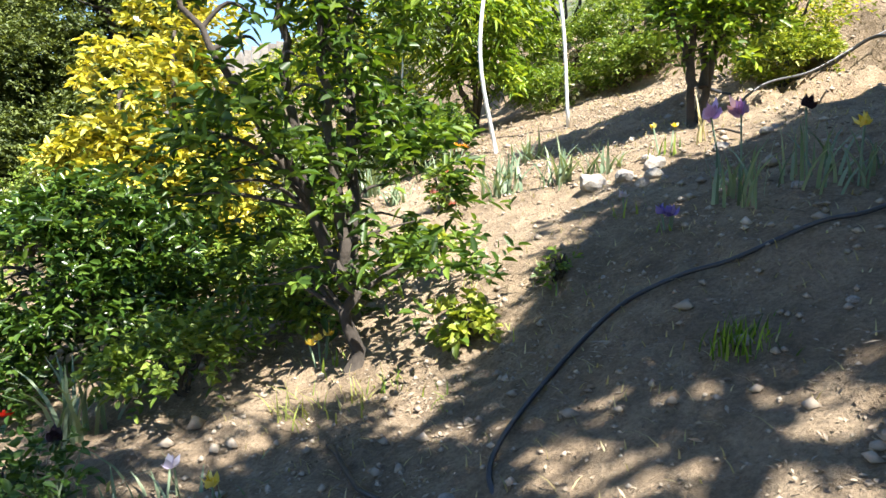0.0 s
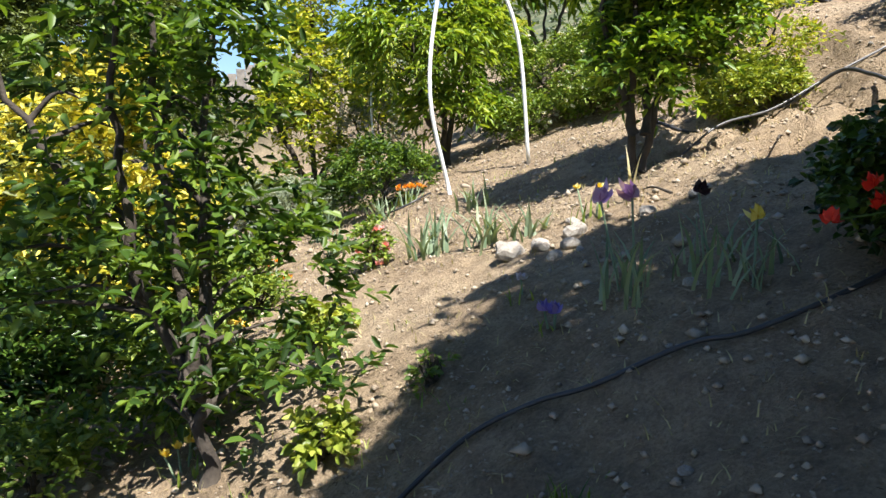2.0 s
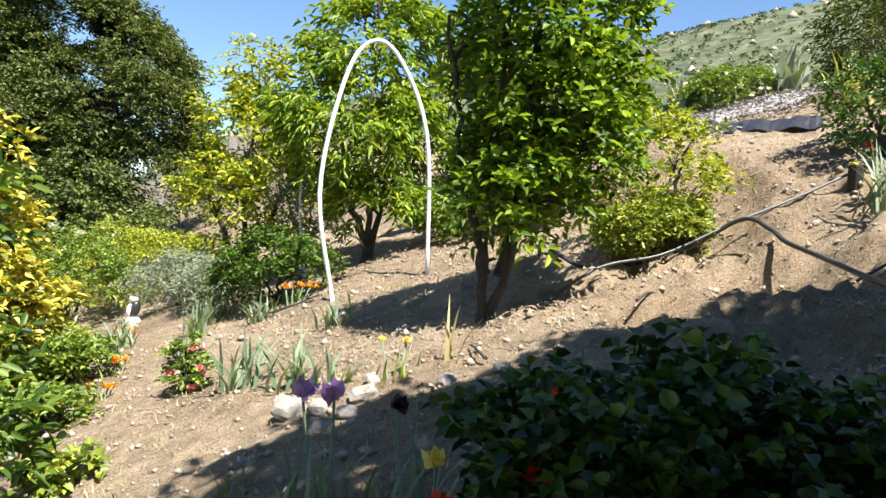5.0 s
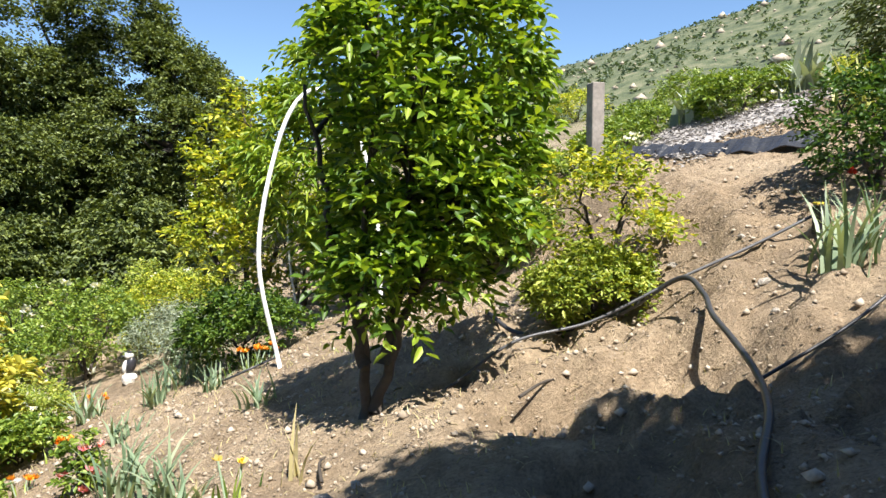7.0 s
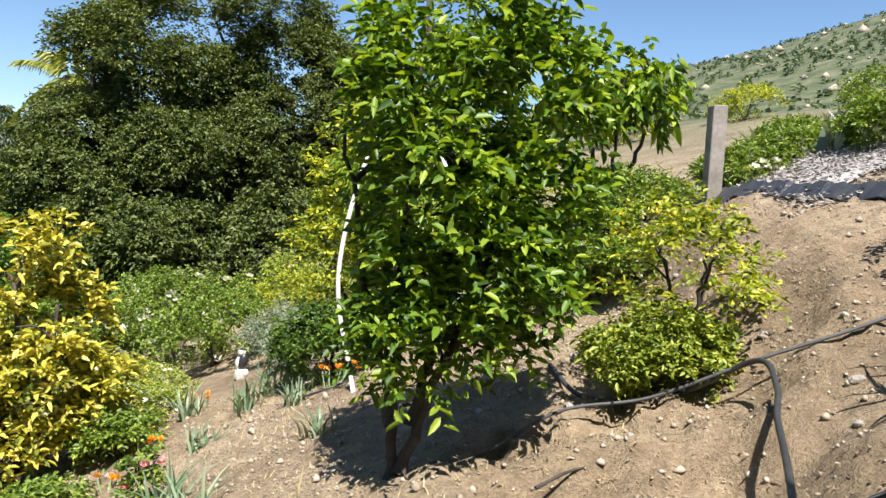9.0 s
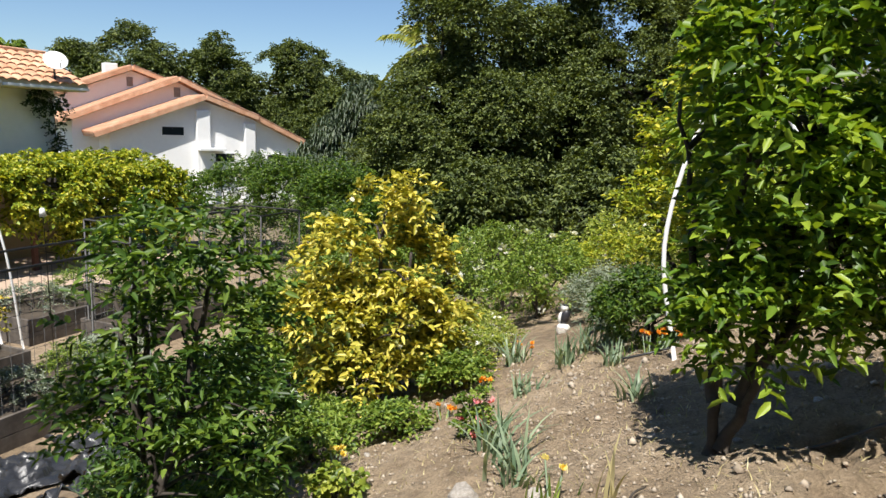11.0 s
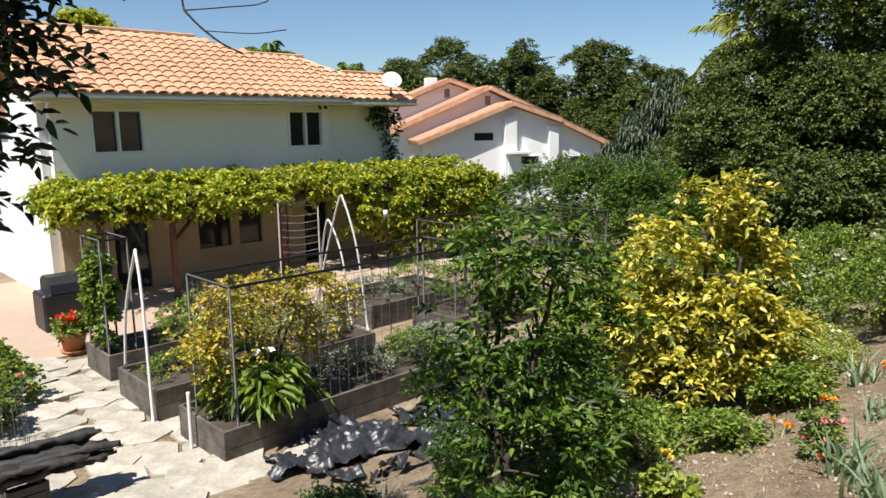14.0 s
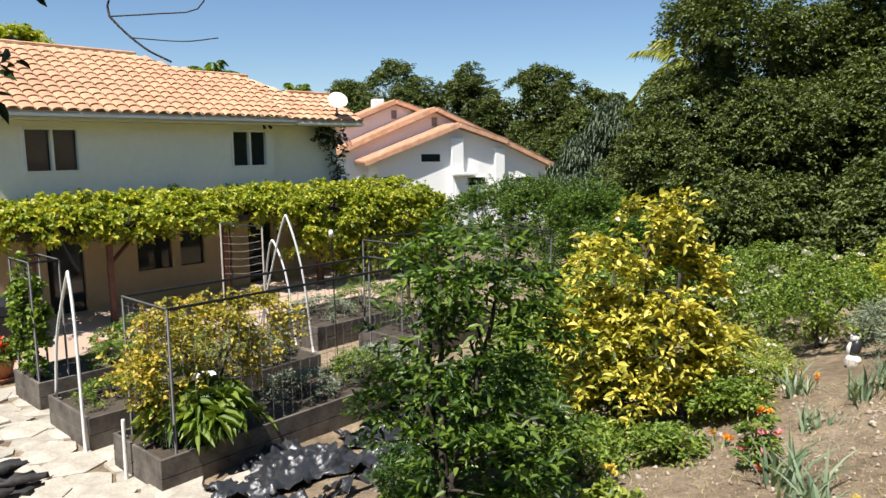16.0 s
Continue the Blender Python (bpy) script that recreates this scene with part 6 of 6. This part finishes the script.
for (x, y, w, h, fl) in ((-11.4, 2.2, 0.9, 0.6, 6), (-8.5, 2.05, 0.8, 0.65, 7), (-7.6, 1.65, 0.7, 0.6, 6), (-7.35, 0.95, 0.7, 0.7, 6), (-14.0, 2.2, 0.8, 0.7, 3), (-9.9, 2.15, 0.8, 0.6, 6)):
    shrub("pink_geranium", x, y, w, h, L_MIX, "pink-flowering geranium beside the paving", 130, (0.075, 0.06), z=PATIO, flowers=(P_PINK, fl, 0.12, "blossom", "pink flower head"), group="pink geraniums")
shrub("red_foliage_plant", -10.6, 6.3, 1.6, 0.7, L_MIX, "low plants with dull red flowers by the pergola", 180, (0.07, 0.05), z=PATIO, flowers=(P_PINK, 14, 0.12, "blossom", "dusky pink flower head"))
for (x, y, w, h) in ((-6.2, 17.2, 3.4, 3.2), (-8.8, 18.8, 3.6, 3.4), (-4.2, 15.8, 3.0, 2.7), (-11.0, 18.6, 3.2, 3.4), (-2.8, 17.6, 3.4, 2.6), (-3.2, 13.0, 2.2, 1.9), (-2.0, 10.8, 2.2, 1.7), (-1.8, 8.3, 1.8, 1.4)):
    shrub("rose_hedge", x, y, w, h, L_DARK if x < -3.5 else L_MIX, "large green rose hedge with a few white blooms", 700, (0.09, 0.05), z=lz(x, y), flowers=(P_WHITE, 9, 0.12, "blossom", "white rose"), reach=0.25, group="rose hedges")
woody("wall_ivy", (HX + 0.05, 15.4, 0.9), "dark ivy climbing the house corner to the eave", [[(0, 0.2, 0), (0, 0.2, 1.2), (0, 0.1, 2.4)]],
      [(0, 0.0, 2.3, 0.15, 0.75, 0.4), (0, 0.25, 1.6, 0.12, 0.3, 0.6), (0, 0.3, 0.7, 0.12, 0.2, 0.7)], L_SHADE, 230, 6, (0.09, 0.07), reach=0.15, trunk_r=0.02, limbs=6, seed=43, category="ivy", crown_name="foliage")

for (x, y, w, hh) in ((-13.5, 1.0, 1.6, 1.6), (-18, 1.2, 2.4, 3.0), (-22, 2.0, 3.0, 3.5), (-27, 3.5, 4.0, 4.0)):
    shrub("hedge_bush", x, y, w, hh, L_DARK, "tall dark green hedge bush along the yard", 420, (0.10, 0.05), z=PATIO, reach=0.25, group="yard hedge", flowers=(P_RED, 4, 0.12, "blossom", "red flower"))

# ---- far trees ----


def big_tree(name, x, y, r, h, mat, label, n=2600, leaf=(0.22, 0.12), seed=1, low=0.15, z=None, droop=0.3, group="", blobs=14, reach=0.6, squash=1.0):
    rng = np.random.default_rng(seed)
    bl = []
    for k in range(blobs):
        th, f = k * 2.4 + seed, math.sqrt((k + 0.5) / blobs)
        rad = r * 0.62 * f
        zz = h * (low + (0.86 - low) * (1 - f ** 2 * 0.75) * rng.uniform(0.55, 1.0))
        s = r * rng.uniform(0.2, 0.42)
        bl.append((math.cos(th) * rad, math.sin(th) * rad * squash, zz, s, s, s * 0.8))
    stems = [[(0, 0, -0.3), (0.1, 0, h * 0.25), (0.2, 0.1, h * 0.5)], [(0, 0, h * 0.1), (-r * 0.2, 0.1, h * 0.4), (-r * 0.3, 0.1, h * 0.5)], [(0, 0, h * 0.1), (r * 0.25, -0.1, h * 0.4), (r * 0.3, -0.1, h * 0.5)]]
    return woody(name, (x, y, lz(x, y) if z is None else z), label, stems, bl, mat, n, 7, leaf, reach=reach, trunk_r=0.026 * h, limbs=20, seed=seed + 50, shell=0.42, twig=0.03, simple=True, droop=droop, group=group, flat=0.35, up=0.5)


OAK = "broad dark evergreen oak with dense crown"
big_tree("oak_tree", -3.6, 21.0, 4.4, 9.8, L_OAK, OAK, 21000, (0.13, 0.07), 21, low=0.1, group="oaks", blobs=40, reach=0.42)
big_tree("oak_tree", 0.2, 22.5, 4.2, 11.0, L_OAK, OAK, 19000, (0.13, 0.07), 22, low=0.1, group="oaks", blobs=40, reach=0.42)
big_tree("oak_tree", 1.0, 18.5, 2.4, 3.0, L_OAK, "low dark evergreen oak shrub below taller oaks", 2600, (0.15, 0.08), 23, low=0.1, group="oaks", reach=0.4)
big_tree("oak_tree", -2.0, 17.6, 2.6, 4.0, L_OAK, "low dark evergreen oak shrub below taller oaks", 3200, (0.15, 0.08), 24, low=0.1, group="oaks", reach=0.4)
big_tree("weeping_tree", -9.2, 23.8, 2.7, 6.9, L_WEEP, "weeping grey-green tree with hanging foliage", 11000, (0.16, 0.055), 26, low=0.1, droop=1.6, reach=0.5)
TL = "rounded dark green tree behind the houses"
for k, (x, y, r, h) in enumerate(((-40, 44, 5.0, 12.0), (-36.5, 48.5, 4.6, 11.8), (-32.5, 53.5, 5.0, 11.8), (-43, 41, 4.5, 10.0), (-30, 58, 5, 10), (-25, 47, 4, 6.0))):
    big_tree("background_tree", x, y, r, h * 1.1, L_OAK, TL, 5200, (0.27, 0.15), 30 + k, low=0.15, group="trees behind the houses", reach=0.7, blobs=22)
big_tree("eucalyptus", -46, 45, 2.5, 12.0, L_GREY, "slim grey eucalyptus beyond the roofs", 700, (0.4, 0.1), 51, droop=0.8)
# out-of-view tree, added only to cast shade on shed and side path
big_tree("shade_caster_tree", -8.3, -3.5, 3.2, 6.2, L_SHADE, "unseen tree added to shade the shed and side path", 5200, (0.16, 0.09), 61, low=0.25)
big_tree("street_tree", -31.5, 10.9, 3.2, 11.8, L_LIME, "light green tree rising behind the roof", 2600, (0.26, 0.13), 52)


def palm(x, y, h, label, n=26, l=2.2):
    ob = thing("palm_tree", (x, y, PATIO), label, "palm tree", "palms")
    part("trunk", tubes([[(0, 0, 0), (0.1, 0, h * 0.5), (0, 0, h)]], [np.array([0.25, 0.2, 0.2])], 8), M_BARK, ob)
    rg = np.random.default_rng(int(h * 10))
    P, Dr = [], []
    for k in range(n):
        th, el = k * 2.4, rg.uniform(-0.5, 1.2)
        for s in np.linspace(0.15, 1, 16):
            c = np.array([math.cos(th) * math.cos(el) * l * s, math.sin(th) * math.cos(el) * l * s, h + l * (math.sin(el) * s - 0.45 * s * s)])
            for sd in (-1, 1):
                P.append(c)
                Dr.append([-math.sin(th) * sd + math.cos(th) * 0.7, math.cos(th) * sd + math.sin(th) * 0.7, -0.35])
    part("fronds", leaf_mesh(np.array(P), np.array(Dr, float), l * 0.3, l * 0.035, rg, simple=True, droop=0.3), L_GRASSY if h < 8 else L_MIX, ob)


palm(-53.8, 42.8, 9.6, "distant palm beyond the tiled roofs")
palm(-41, 26.3, 9.2, "distant palm beyond the tiled roofs")
palm(-49, 45.5, 9.5, "distant palm beyond the tiled roofs")
palm(-7.2, 24.5, 7.2, "palm with drooping yellow-green fronds beside the oak", 12, 1.9)
# fence along the far slope
fence = thing("fence", (6.0, 33.0, lz(6.0, 33.0)), "weathered plank fence along the far hillside", "fence")
for k in range(30):
    x = -1.0 + k * 0.42
    y = 33.0 + 0.25 * (x - 6.0)
    part("board", boxbm(x - 6.0 - 0.19, x - 6.0 + 0.19, y - 33.0 - 0.02, y - 33.0 + 0.02, lz(x, y) - lz(6, 33) - 0.1, lz(x, y) - lz(6, 33) + 1.5 + 0.03 * (k % 3)), M_POST, fence)
for k, (x, y) in enumerate(((7.5, 27), (9.5, 30), (12, 27), (14.5, 30), (17, 27), (19, 22), (21, 17))):
    shrub("hill_scrub", x, y, 2.4, 1.3, L_MIX if k % 2 else L_LIME, "low scrub on the dry hillside", 200, (0.12, 0.06), z=lz(x, y), reach=0.3, simple=True, group="hillside scrub")
# boulders and low scrub scattered on the far hill
rng = np.random.default_rng(77)
N = 700
th, rr = np.radians(rng.uniform(15, 92, N)), rng.uniform(70, 230, N)
hx, hy = 4 + rr * np.cos(th), rr * np.sin(th)
V = np.broadcast_to(base_v, (N, 6, 3)) * rng.uniform(0.6, 1.3, (N, 6, 1)) * rng.gamma(1.6, 0.3, N)[:, None, None] + np.stack([hx, hy, gz(hx, hy) + 0.1], -1)[:, None]
tagged(part("boulders", mesh_np("boulders", V.reshape(-1, 3), (np.arange(N)[:, None, None] * 6 + base_f[None]).reshape(-1, 3)), M_CLOD, None), "pale boulders strewn over the far hillside", "boulders", kind="stuff")
N = 3200
th, rr = np.radians(rng.uniform(15, 95, N)), rng.uniform(45, 230, N)
hx, hy = 4 + rr * np.cos(th), rr * np.sin(th)
c = np.repeat(np.stack([hx, hy, gz(hx, hy) + 0.2], -1), 14, 0)
dd = unit(rng.normal(0, 1, c.shape) * np.array([1, 1, 0.6]) + np.array([0, 0, 0.5]))
big = np.repeat(rng.uniform(0.3, 0.85, N), 14)
tagged(part("hill_brush", leaf_mesh(c + dd * 0.3 * big[:, None], dd, big, big * 0.6, rng, simple=True), L_WEEP, None), "low brush dotting the far hillside", "scrub", kind="stuff")
# shaded planting beside the side path
for (x, y, w, h) in ((-11.9, 1.6, 1.0, 0.9), (-7.7, 0.3, 0.7, 0.5), (-13.6, 1.5, 1.2, 1.3), (-15.0, 1.9, 1.0, 1.1)):
    shrub("shade_shrub", x, y, w, h, L_DEEP, "dark leafy shrub in shade beside the side path", 260, (0.08, 0.04), flowers=(P_RED, 4, 0.06, "blossom", "small red flower"), z=lz(x, y), group="side path shrubs")
